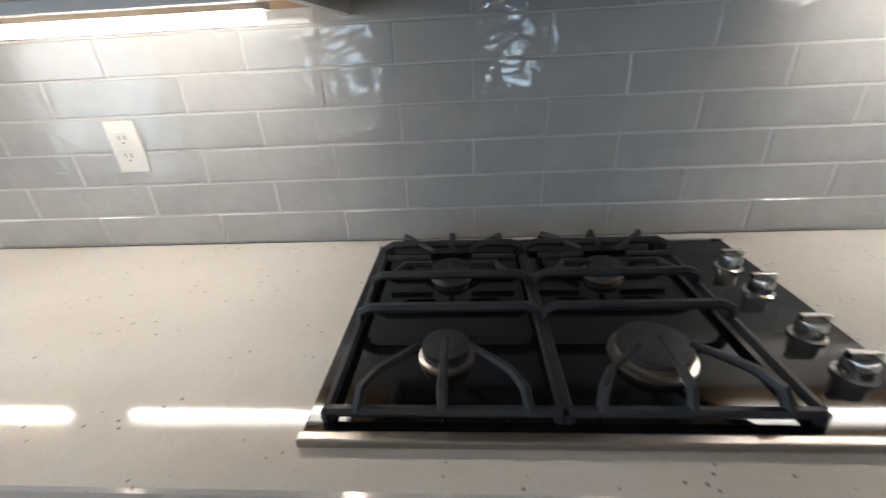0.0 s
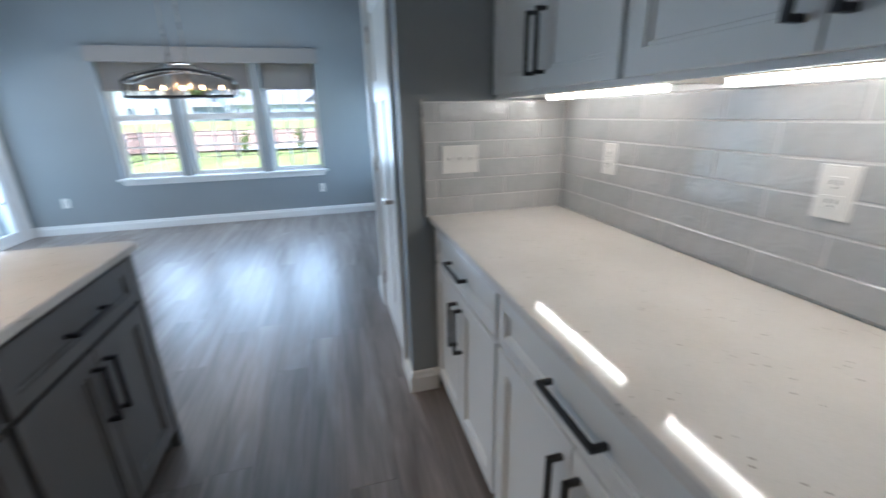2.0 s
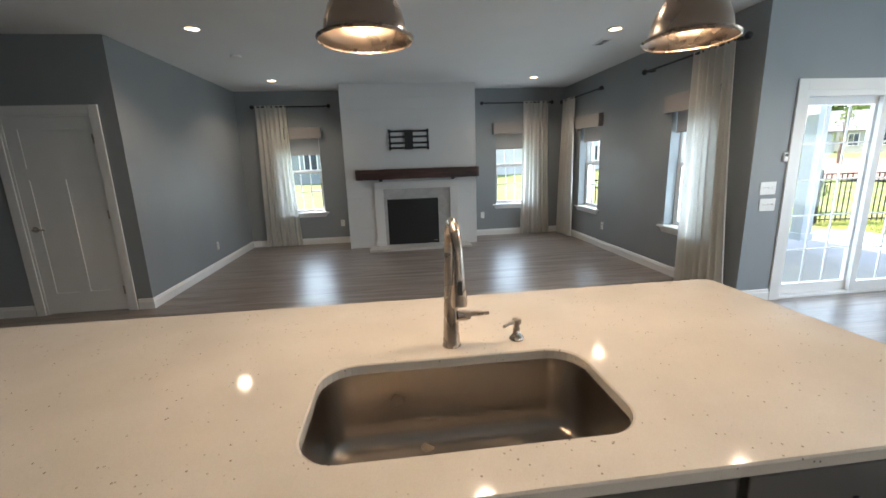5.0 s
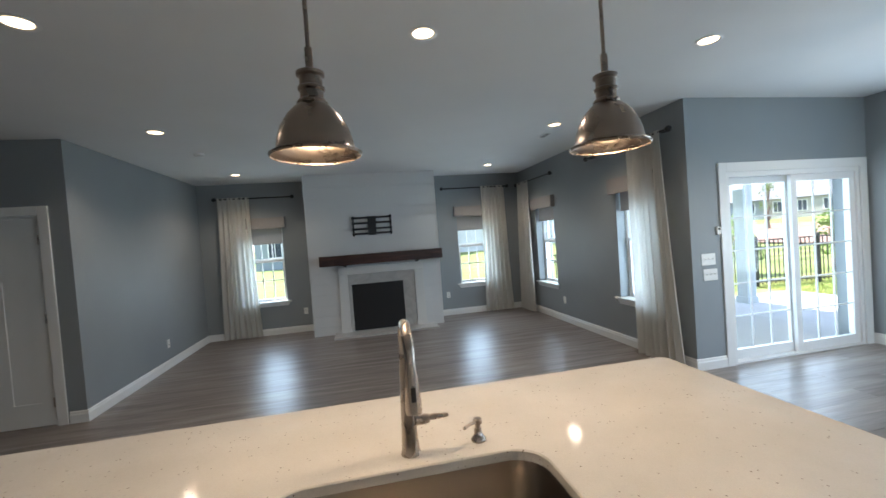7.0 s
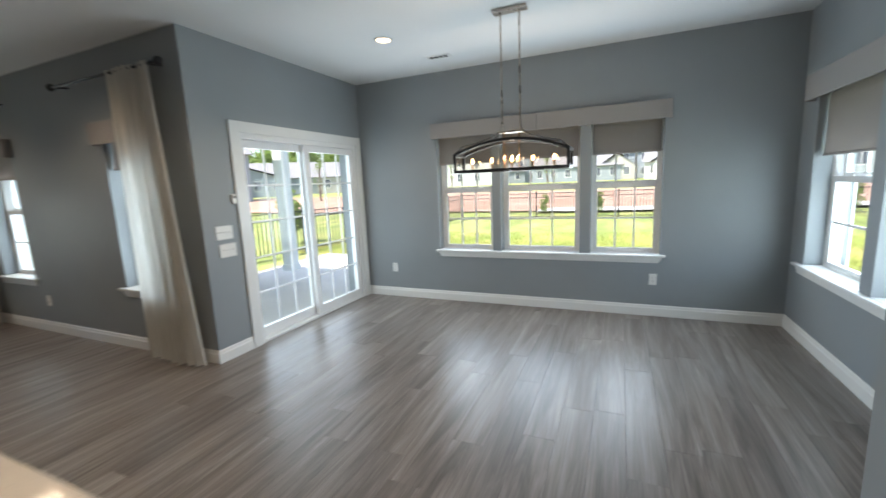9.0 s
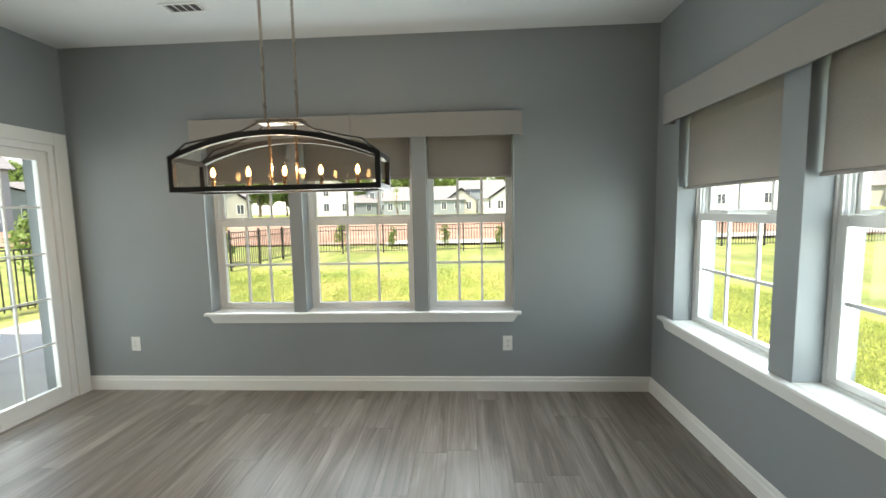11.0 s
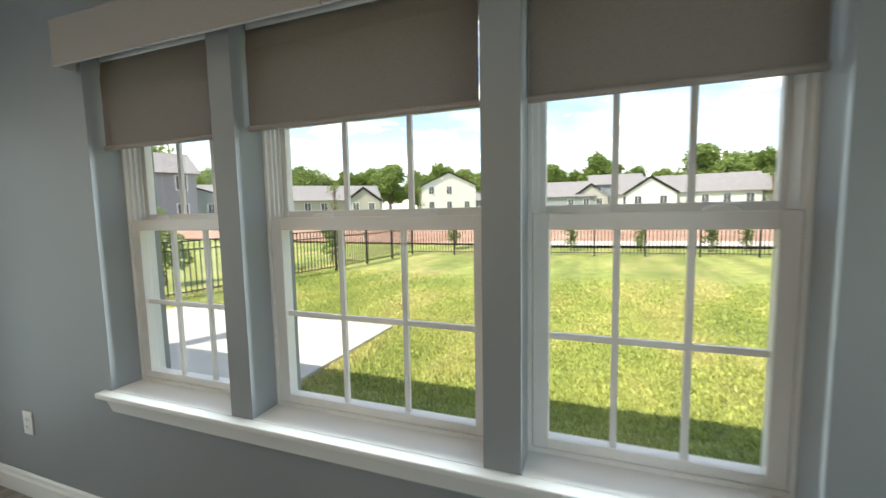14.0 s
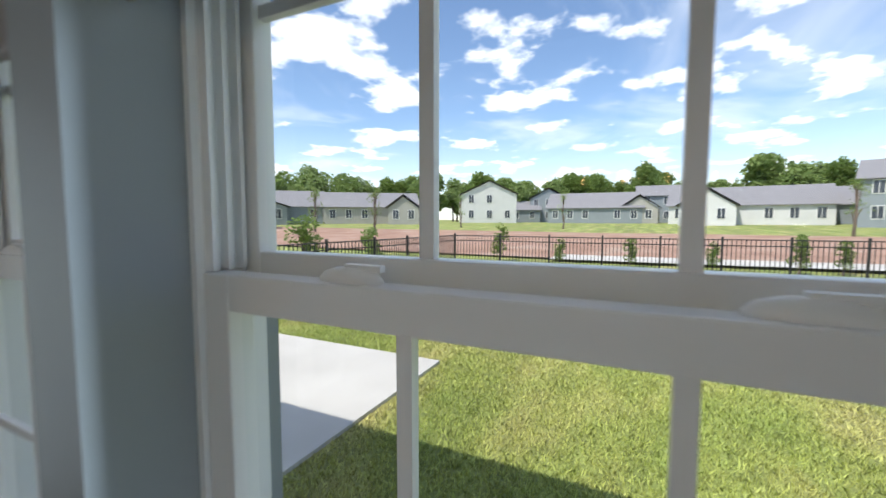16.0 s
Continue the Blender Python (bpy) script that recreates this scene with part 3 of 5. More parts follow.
# ---- sliding patio door ----
def sliding_door():
    w = SD1 - SD0
    d = thing("door_patio", pose(SD1, SY, 0, 0, 0, 180), "white sliding glass patio door with grilles", "sliding door", kind="structure")
    c = 0.095
    part("casing", boxes((-c, 0, -0.018, -0.001, 0, SDH + c), (w, w + c, -0.018, -0.001, 0, SDH + c), (0, w, -0.018, -0.001, SDH, SDH + c), bevel=0.004), "trim_paint", d)
    part("door_frame", boxes((0, 0.04, 0, 0.13, 0, SDH), (w - 0.04, w, 0, 0.13, 0, SDH), (0.04, w - 0.04, 0, 0.13, SDH - 0.05, SDH), (0.04, w - 0.04, 0.0, 0.13, 0.0, 0.045)), "vinyl", d)
    for k, (x0, x1, y) in enumerate(((0.04, w / 2 + 0.03, 0.075), (w / 2 - 0.03, w - 0.04, 0.02))):
        st, z0, z1 = 0.07, 0.046, SDH - 0.052
        leaf = part("door_panel", boxes((x0, x0 + st, y, y + 0.04, z0, z1), (x1 - st, x1, y, y + 0.04, z0, z1), (x0 + st, x1 - st, y, y + 0.04, z0, z0 + 0.1), (x0 + st, x1 - st, y, y + 0.04, z1 - 0.07, z1), bevel=0.003), "vinyl", d)
        gx0, gx1, gz0, gz1 = x0 + st, x1 - st, z0 + 0.1, z1 - 0.07
        g = pane_sheet(gx0 - 0.004, gx1 + 0.004, y + 0.02, gz0 - 0.004, gz1 + 0.004, leaf)
        g.visible_shadow = False
        for i in (1, 2):
            x = gx0 + (gx1 - gx0) * i / 3
            part("muntin", boxes((x - 0.007, x + 0.007, y + 0.013, y + 0.027, gz0, gz1)), "vinyl", leaf)
        for i in (1, 2, 3, 4):
            z = gz0 + (gz1 - gz0) * i / 5
            part("muntin", boxes((gx0, gx1, y + 0.0135, y + 0.0265, z - 0.007, z + 0.007)), "vinyl", leaf)
        if k == 0:
            bm = tube([(x0 + 0.03, y - 0.002, 0.92), (x0 + 0.03, y - 0.04, 0.94), (x0 + 0.03, y - 0.04, 1.1), (x0 + 0.03, y - 0.002, 1.12)], 0.009, 10)
            part("door_handle", bm, "vinyl", d, smooth=True)


sliding_door()


def panel_door(name, rz, ox, oy, w, h, label, lever_x, hinge_x):
    """A shaker-style door: two tall panels under one wide one; the casing round it."""
    d = thing(name, pose(ox, oy, 0, 0, 0, rz), label, "door", kind="structure")
    c = 0.085
    part("casing", boxes((-c, 0, -0.018, -0.001, 0, h + c), (w, w + c, -0.018, -0.001, 0, h + c), (0, w, -0.018, -0.001, h, h + c), bevel=0.004), "trim_paint", d)
    part("jamb", boxes((0, 0.018, 0, 0.11, 0, h), (w - 0.018, w, 0, 0.11, 0, h), (0.018, w - 0.018, 0, 0.11, h - 0.018, h)), "trim_paint", d)
    x0, x1, s, y = 0.021, w - 0.021, 0.115, 0.004
    z0, z1 = FLOOR + 0.01, h - 0.021
    mid = (x0 + x1) / 2
    leaf = part("door_leaf", boxes((x0, x1, y + 0.008, y + 0.036, z0, z1), (x0, x0 + s, y, y + 0.008, z0, z1), (x1 - s, x1, y, y + 0.008, z0, z1), (x0 + s, x1 - s, y, y + 0.008, z0, z0 + 0.22), (x0 + s, x1 - s, y, y + 0.008, z1 - s, z1), (x0 + s, x1 - s, y, y + 0.008, 1.42, 1.42 + s), (mid - s / 2, mid + s / 2, y, y + 0.008, z0 + 0.22, 1.42)), "trim_paint", d)
    bm = turned([(0.03, 0), (0.03, 0.008), (0.012, 0.012), (0.011, 0.045)], 24)
    bmesh.ops.rotate(bm, matrix=Matrix.Rotation(radians(90), 3, "X"), verts=bm.verts)
    bmesh.ops.translate(bm, vec=(lever_x, y, 0.93), verts=bm.verts)
    way = 1 if lever_x < mid else -1
    tube([(lever_x, y - 0.042, 0.93), (lever_x + way * 0.05, y - 0.044, 0.93), (lever_x + way * 0.115, y - 0.042, 0.928)], [0.011, 0.009, 0.008], 12, bm)
    part("door_handle", bm, "nickel", d, smooth=True)
    for z in (0.25, 1.05, 1.8):
        part("hinge", tube([(hinge_x, -0.004, z - 0.045), (hinge_x, -0.004, z + 0.045)], 0.007, 10), "nickel", d, smooth=True)


panel_door("door_pantry", 0, PD0, PY, PD1 - PD0, PDH, "white two-panel pantry door, closed, with nickel lever", PD1 - PD0 - 0.09, 0.018)
panel_door("door_garage", 180, DX1, EY, DX1 - DX0, 2.03, "white panelled interior door, closed, nickel lever", 0.09, DX1 - DX0 - 0.018)
# added unseen panel: shuts the doorway, which otherwise gives onto the open air
structure("wall_behind_door", boxes((2.5, 3.7, EY - 0.3, EY - 0.18, 0, CEIL)), "wall_paint", "plain unseen panel added behind the closed door")


# ---- cabinets ----
def shaker(bm, x0, x1, z0, z1, y, rail=0.058):
    """A framed front as one body: frame, stepped bead and sunk panel. It faces -y; y is its face."""
    rings = []
    for i, d in ((0, 0.019), (0, 0.002), (0.002, 0), (rail - 0.002, 0), (rail, 0.005), (rail + 0.008, 0.005), (rail + 0.011, 0.011)):
        rings.append([bm.verts.new(p) for p in ((x0 + i, y + d, z0 + i), (x1 - i, y + d, z0 + i), (x1 - i, y + d, z1 - i), (x0 + i, y + d, z1 - i))])
    for a, b in zip(rings, rings[1:]):
        for k in range(4):
            bm.faces.new((a[k], a[(k + 1) % 4], b[(k + 1) % 4], b[k]))
    bm.faces.new(rings[0])
    bm.faces.new(rings[-1])
    return bm


def bar_pull(parent, x, z, y, length, upright):
    bm = bmesh.new()
    h, t, d = length / 2, 0.006, 0.033
    if upright:
        for s in (-1, 1):
            e = z + s * (h - t)
            box(bm, x - t, x + t, y - d, y, e - t, e + t, bevel=0.0015)
        box(bm, x - t, x + t, y - d - 0.004, y - d + 0.008, z - h, z + h, bevel=0.0015)
    else:
        for s in (-1, 1):
            e = x + s * (h - t)
            box(bm, e - t, e + t, y - d, y, z - t, z + t, bevel=0.0015)
        box(bm, x - h, x + h, y - d - 0.004, y - d + 0.008, z - t, z + t, bevel=0.0015)
    part("handle", bm, "black_metal", parent, "matt black square bar pull")


def base_cabinet(x0, x1, m, paint, label, doors=2, drawer=True, pull=0.19, depth=0.6, false_front=False, group="base cabinets"):
    """Local frame: x along, y = 0 at the body's face, the back at +depth, z from the floor."""
    c = thing("base_cabinet", m @ pose(x0, 0, 0), label, "cabinet", group)
    w = x1 - x0
    part("body", boxes((0.001, w - 0.001, 0, 0.018, 0.1, 0.885), (0.001, 0.018, 0.018, depth, 0.0, 0.885), (w - 0.018, w - 0.001, 0.018, depth, 0.0, 0.885), (0.018, w - 0.018, 0.018, depth, 0.1, 0.118), (0.018, w - 0.018, depth - 0.012, depth, 0.1, 0.885)), paint, c)
    part("toe_kick", boxes((0.018, w - 0.018, 0.065, 0.08, 0.0, 0.1)), paint, c)
    g, top = 0.012, 0.875
    if drawer:
        dr = part("drawer", shaker(bmesh.new(), g, w - g, 0.715, top, -0.02, 0.042), paint, c)
        if not false_front:
            bar_pull(dr, w / 2, 0.795, -0.02, pull, False)
        top = 0.7
    n = doors
    dw = (w - 2 * g - 0.004 * (n - 1)) / n
    for k in range(n):
        a = g + k * (dw + 0.004)
        do = part("door", shaker(bmesh.new(), a, a + dw, 0.115, top, -0.02), paint, c)
        px = a + dw - 0.03 if (k == 0 and n == 2) or n == 1 else a + 0.03
        bar_pull(do, px, top - 0.14, -0.02, 0.19, True)
    return c


CF = 0.958  # face of the wall-side base cabinets
ident = pose(0, CF, 0)
WHITE = "white painted base cabinet with drawer and black pulls"
for a, b in ((RX + 0.002, -0.83), (-0.83, -0.03), (-0.03, 0.87), (0.87, 1.7)):
    base_cabinet(a, b, ident, "cabinet_paint", WHITE, depth=KY - CF, pull=0.2, group="base cabinets along the tiled wall")


def upper_cabinet(x0, x1, z0, z1, doors, y=1.225):
    c = thing("wall_cabinet", pose(x0, y, 0), "white painted shaker wall cabinet with black pulls", "cabinet", "wall cabinets")
    w, dep = x1 - x0, KY - y
    part("body", boxes((0.001, w - 0.001, 0, 0.018, z0, z1), (0.001, 0.018, 0.018, dep, z0, z1), (w - 0.018, w - 0.001, 0.018, dep, z0, z1), (0.018, w - 0.018, 0.018, dep, z1 - 0.018, z1)), "cabinet_paint", c)
    part("bottom_panel", boxes((0.019, w - 0.019, 0.019, dep, z0 + 0.018, z0 + 0.034)), "maple_ply", c, "natural maple underside")
    part("light_rail", boxes((0.001, w - 0.001, -0.003, 0.018, z0 - 0.003, z0 - 0.0005)), "cabinet_paint", c)
    g = 0.012
    dw = (w - 2 * g - 0.004 * (doors - 1)) / doors
    for k in range(doors):
        a = g + k * (dw + 0.004)
        do = part("door", shaker(bmesh.new(), a, a + dw, z0 + 0.012, z1 - 0.012, -0.02), "cabinet_paint", c)
        bar_pull(do, a + dw - 0.03 if k % 2 == 0 else a + 0.03, z0 + 0.15, -0.02, 0.19, True)


UZ = 1.405
upper_cabinet(RX + 0.002, -0.76, UZ, 2.44, 2)
upper_cabinet(-0.76, 0.085, UZ, 2.44, 2)
upper_cabinet(0.87, 1.7, UZ, 2.44, 2)


def led_bar(x0, x1, y):
    s = thing("under_cabinet_light", pose(0, y, 0), "slim lit strip lamp under the wall cabinet", "light fixture", "under-cabinet lights")
    part("housing", boxes((x0 - 0.01, x1 + 0.01, -0.018, 0.018, UZ + 0.006, UZ + 0.0175)), "vinyl", s)
    part("lens", boxes((x0, x1, -0.014, 0.014, UZ - 0.014, UZ + 0.0055), bevel=0.003), "led_strip", s)


for a, b in ((-1.48, -0.86), (-0.66, -0.04), (0.97, 1.6)):
    led_bar(a, b, 1.43)
    lamp("AREA", "strip_light", look(((a + b) / 2, 1.43, UZ - 0.016), ((a + b) / 2, 1.02, 0.9)), 0.34 * (b - a) / 0.5, (1, 0.88, 0.7), w=b - a, h=0.02)


def range_hood():
    h = thing("range_hood", pose(0.477, 1.3, 0), "stainless under-cabinet range hood with filters", "range hood")
    part("body", boxes((-0.38, 0.38, -0.24, KY - 1.3 - 0.002, 1.44, 1.6), bevel=0.006), "steel", h)
    part("rim", boxes((-0.375, 0.375, -0.235, -0.2, 1.425, 1.439), (-0.375, 0.375, 0.2, 0.24, 1.425, 1.439), (-0.375, -0.34, -0.2, 0.2, 1.425, 1.439), (0.34, 0.375, -0.2, 0.2, 1.425, 1.439)), "steel", h)
    for s in (-0.17, 0.17):
        f = part("filter", boxes((s - 0.155, s + 0.155, -0.14, 0.19, 1.432, 1.4395)), "steel", h)
        part("lamp_cover", boxes((s - 0.04, s + 0.04, -0.19, -0.15, 1.432, 1.4395)), "plastic", h)


range_hood()
upper_cabinet(0.086, 0.869, 1.61, 2.44, 2)


def slab(x0, x1, y0, y1, z, t, r, hole=None):
    """A worktop with rounded corners and, if given, a rounded hole: x0, x1, y0, y1, radius."""
    def loop(a0, a1, b0, b1, rr, n=8):
        pts = []
        for cx, cy, s in ((a1 - rr, b1 - rr, 0), (a0 + rr, b1 - rr, 90), (a0 + rr, b0 + rr, 180), (a1 - rr, b0 + rr, 270)):
            for k in range(n + 1):
                an = radians(s + 90 * k / n)
                pts.append((cx + rr * math.cos(an), cy + rr * math.sin(an)))
        return pts
    bm = bmesh.new()
    e = 0.004
    outer = [(loop(x0 + i, x1 - i, y0 + i, y1 - i, r), h) for i, h in ((e, z - t), (0, z - t + e), (0, z - e), (e, z))]
    rings = [[bm.verts.new((px, py, h)) for px, py in pts] for pts, h in outer]
    for a, b in zip(rings, rings[1:]):
        for i in range(len(a)):
            bm.faces.new((a[i], a[(i + 1) % len(a)], b[(i + 1) % len(b)], b[i]))
    if not hole:
        bm.faces.new(rings[-1])
        bm.faces.new(rings[0][::-1])
        return bm
    inner = [(loop(hole[0] - i, hole[1] + i, hole[2] - i, hole[3] + i, hole[4]), h) for i, h in ((0, z - t), (0, z - e), (e, z))]
    hr = [[bm.verts.new((px, py, h)) for px, py in pts] for pts, h in inner]
    for a, b in zip(hr, hr[1:]):
        for i in range(len(a)):
            bm.faces.new((a[i], b[i], b[(i + 1) % len(b)], a[(i + 1) % len(a)]))
    for o, i in ((rings[-1], hr[-1]), (rings[0], hr[0])):
        n = len(o)
        for k in range(n):
            bm.faces.new((o[k], o[(k + 1) % n], i[(k + 1) % n], i[k]))
    return bm


CT = 0.92
IT = 0.923  # island top
solid("worktop", slab(RX + 0.001, 1.72, 0.915, KY - 0.001, CT, 0.03, 0.006), "quartz", "polished cream quartz worktop with grey flecks", "countertop")
IX0, IX1, IY0, IY1 = -1.575, 1.35, -1.235, -0.2
SINK = (-0.7, 0.03, -0.705, -0.32, 0.095)
solid("island_worktop", slab(IX0, IX1, IY0, IY1, IT, 0.03, 0.035, SINK), "quartz", "polished cream quartz island worktop with sink cutout", "countertop")

# island: its cabinets face +y
turn = pose(0, -0.235, IT - CT, 0, 0, 180)
DARK = "dark grey painted island cabinet with black pulls"
IDEP = 0.62
for a, b, ff in ((-1.5, -0.82, False), (-0.82, 0.16, True), (0.16, 0.76, False), (0.76, 1.33, False)):
    cab = base_cabinet(-b, -a, turn, "island_paint", DARK, depth=IDEP, false_front=ff, pull=0.19, group="island cabinets")
ib = thing("island_back_panel", pose(0, -0.235 - IDEP, IT - CT), "dark grey painted panel on the island back", "panel")
part("panel", boxes((-1.5, 1.33, -0.02, -0.001, 0, 0.885)), "island_paint", ib)
for x in (-1.47, -0.5, 0.4, 1.3):
    part("stile", boxes((x - 0.03, x + 0.03, -0.032, -0.021, 0.1, 0.885)), "island_paint", ib)
part("base_rail", boxes((-1.5, 1.33, -0.034, -0.021, 0, 0.0995)), "island_paint", ib)
ie = thing("island_end_panel", pose(-1.501, -0.235, IT - CT), "dark grey framed end panel of the island", "panel")
part("panel", boxes((-0.018, 0, -IDEP, 0.018, 0.0, 0.885)), "island_paint", ie)
part("frame_rail", boxes((-0.026, -0.019, -IDEP, 0.018, 0.0, 0.1), (-0.026, -0.019, -IDEP, 0.018, 0.82, 0.885), (-0.026, -0.019, -0.05, 0.018, 0.1, 0.82), (-0.026, -0.019, -IDEP, -IDEP + 0.07, 0.1, 0.82)), "island_paint", ie)


def sink():
    s = thing("kitchen_sink", pose((SINK[0] + SINK[1]) / 2, (SINK[2] + SINK[3]) / 2, IT - 0.031), "brushed stainless steel undermount sink, empty", "sink")
    hx, hy = (SINK[1] - SINK[0]) / 2 + 0.004, (SINK[3] - SINK[2]) / 2 + 0.004
    bm = bmesh.new()
    rings = []
    spec = [(0.03, 0.0, 0.1), (0.0, 0.0, 0.09), (-0.002, -0.15, 0.088), (-0.006, -0.19, 0.085), (-0.02, -0.212, 0.07), (-0.045, -0.222, 0.05), (-0.14, -0.225, 0.03)]
    for grow, z, r in spec:
        ring = []
        a, b = hx + grow, hy + grow
        for cx, cy, st in ((a - r, b - r, 0), (-a + r, b - r, 90), (-a + r, -b + r, 180), (a - r, -b + r, 270)):
            for k in range(9):
                an = radians(st + 90 * k / 8)
                ring.append(bm.verts.new((cx + r * math.cos(an), cy + r * math.sin(an), z)))
        rings.append(ring)
    for a, b in zip(rings, rings[1:]):
        for i in range(len(a)):
            bm.faces.new((a[i], a[(i + 1) % len(a)], b[(i + 1) % len(b)], b[i]))
    bm.faces.new(rings[-1])
    part("basin", bm, "steel", s, smooth=True)
    part("drain", turned([(0.055, -0.2245), (0.055, -0.221), (0.045, -0.22), (0.04, -0.223)], 28, (0.05, -0.03, 0)), "chrome", s, smooth=True)


sink()


def faucet():
    f = thing("kitchen_faucet", pose(-0.345, -0.782, IT), "brushed nickel pull-down kitchen faucet", "faucet")
    part("body", turned([(0.029, 0.0), (0.029, 0.004), (0.026, 0.012), (0.0235, 0.06), (0.021, 0.12), (0.018, 0.19), (0.0155, 0.26)], 28), "nickel", f, smooth=True)
    pts = [(0, 0, 0.25), (0, 0, 0.3)]
    for k in range(13):
        a = radians(180 - 15 * k)
        pts.append((0, 0.085 + 0.085 * math.cos(a), 0.31 + 0.085 * math.sin(a)))
    part("neck", tube(pts, 0.0135, 16), "nickel", f, smooth=True)
    head = part("spray_head", tube([(0, 0.17, 0.312), (0, 0.172, 0.27), (0, 0.176, 0.2), (0, 0.178, 0.19)], [0.0145, 0.0165, 0.021, 0.019], 18), "nickel", f, smooth=True)
    part("button", boxes((-0.006, 0.006, 0.191, 0.197, 0.225, 0.262), bevel=0.002), "slot", head)
    bm = tube([(-0.02, 0, 0.095), (-0.045, 0, 0.095), (-0.06, 0, 0.095)], [0.016, 0.016, 0.013], 16)
    part("valve", bm, "nickel", f, smooth=True)
    part("lever", tube([(-0.055, 0, 0.097), (-0.075, 0.005, 0.1), (-0.095, 0.01, 0.1), (-0.115, 0.014, 0.103)], [0.008, 0.01, 0.007, 0.006], 12), "nickel", f, smooth=True)


faucet()
sd = thing("soap_dispenser", pose(-0.552, -0.788, IT), "small brushed nickel soap dispenser on the worktop", "soap dispenser")
part("collar", turned([(0.023, 0), (0.023, 0.006), (0.017, 0.014), (0.012, 0.02), (0.011, 0.04)], 24), "nickel", sd, smooth=True)
part("pump", turned([(0.008, 0.04), (0.008, 0.05), (0.014, 0.052), (0.014, 0.064), (0.01, 0.068)], 20), "nickel", sd, smooth=True)
part("spout", tube([(0, 0, 0.058), (0.03, 0.018, 0.06), (0.05, 0.03, 0.056)], [0.006, 0.005, 0.005], 10), "nickel", sd, smooth=True)


# ---- cooktop ----
def cooktop():
    x0, x1, y0, y1 = 0.095, 0.862, 0.97, 1.5
    c = thing("gas_cooktop", pose(x0, y0, CT), "black glass gas cooktop with iron grates, unlit", "cooktop")
    w, d = x1 - x0, y1 - y0
    part("glass_top", boxes((0.002, w - 0.002, 0.016, d - 0.006, 0.0005, 0.009), bevel=0.002), "black_glass", c)
    part("front_trim", boxes((0, w, 0.0, 0.0155, 0.0005, 0.013), bevel=0.003), "steel", c)
    part("rear_trim", boxes((0, w, d - 0.0055, d, 0.0005, 0.011), bevel=0.001), "steel", c)
    for bx, by, r in ((0.172, 0.15, 0.036), (0.172, 0.385, 0.036), (0.466, 0.15, 0.052), (0.466, 0.385, 0.034)):
        b = part("burner", turned([(r * 1.16, 0.009), (r * 1.14, 0.014), (r * 0.98, 0.016), (r * 0.97, 0.024)], 28, (bx, by, 0)), "steel", c, smooth=True)
        part("burner_cap", turned([(r * 0.96, 0.0245), (r, 0.028), (r * 0.96, 0.033), (r * 0.5, 0.035), (0.0005, 0.0352)], 28, (bx, by, 0)), "cast_iron", b, smooth=True)
    top = 0.052
    for gx0, gx1 in ((0.03, 0.315), (0.323, 0.608)):
        g = part("grate", bmesh.new(), "cast_iron", c)
        bm = bmesh.new()
        gy0, gy1 = 0.035, d - 0.03
        r = 0.0075
        cx = (gx0 + gx1) / 2

        def bar(p, q, t=r):
            tube([p, q], t, 6, bm, flat=0.8)
        low = 0.024
        # outer ring, lying low
        for p, q in (((gx0, gy0), (gx1, gy0)), ((gx1, gy0), (gx1, gy1)), ((gx1, gy1), (gx0, gy1)), ((gx0, gy1), (gx0, gy0))):
            bar((*p, low), (*q, low), 0.008)
        for p in ((gx0, gy0), (gx1, gy0), (gx0, gy1), (gx1, gy1), (gx0, 0.2675), (gx1, 0.2675)):
            bar((*p, 0.0095), (*p, low), 0.009)
        # cross rails that arch up from the ring
        for y in (0.215, 0.2675 + 0.05, gy1 - 0.055):
            tube([(gx0, y, low), (gx0 + 0.004, y, top - 0.008), (gx0 + 0.02, y, top), (gx1 - 0.02, y, top), (gx1 - 0.004, y, top - 0.008), (gx1, y, low)], 0.0085, 6, bm, flat=0.85)
        # fingers towards each burner
        for by, ya, yb in ((0.15, gy0, 0.215), (0.385, 0.2675 + 0.05, gy1)):
            front = by < 0.2
            for sx in (-1, 1):
                tube([(cx + sx * 0.105, ya, low if front else top), (cx + sx * 0.1, ya + 0.014, top - 0.004), (cx + sx * 0.085, ya + 0.04, top), (cx + sx * 0.034, by - 0.026, top)], [0.0085, 0.009, 0.0075, 0.0055], 6, bm, flat=0.8)
                if not front:
                    tube([(cx + sx * 0.105, yb, low), (cx + sx * 0.1, yb - 0.012, top - 0.004), (cx + sx * 0.085, yb - 0.035, top), (cx + sx * 0.034, by + 0.026, top)], [0.0085, 0.009, 0.0075, 0.0055], 6, bm, flat=0.8)
                    tube([(cx + sx * 0.125, by, top), (cx + sx * 0.04, by, top)], 0.006, 6, bm)
            tube([(cx, ya, low if front else top), (cx, ya + 0.014, top - 0.004), (cx, ya + 0.04, top), (cx, by - 0.012, top)], [0.0085, 0.009, 0.0075, 0.0055], 6, bm, flat=0.8)
            if not front:
                tube([(cx, yb, low), (cx, yb - 0.012, top - 0.002), (cx, by + 0.03, top)], [0.0085, 0.009, 0.0055], 6, bm, flat=0.8)
        bmesh.ops.recalc_face_normals(bm, faces=bm.faces)
        bm.to_mesh(g.data)
        bm.free()
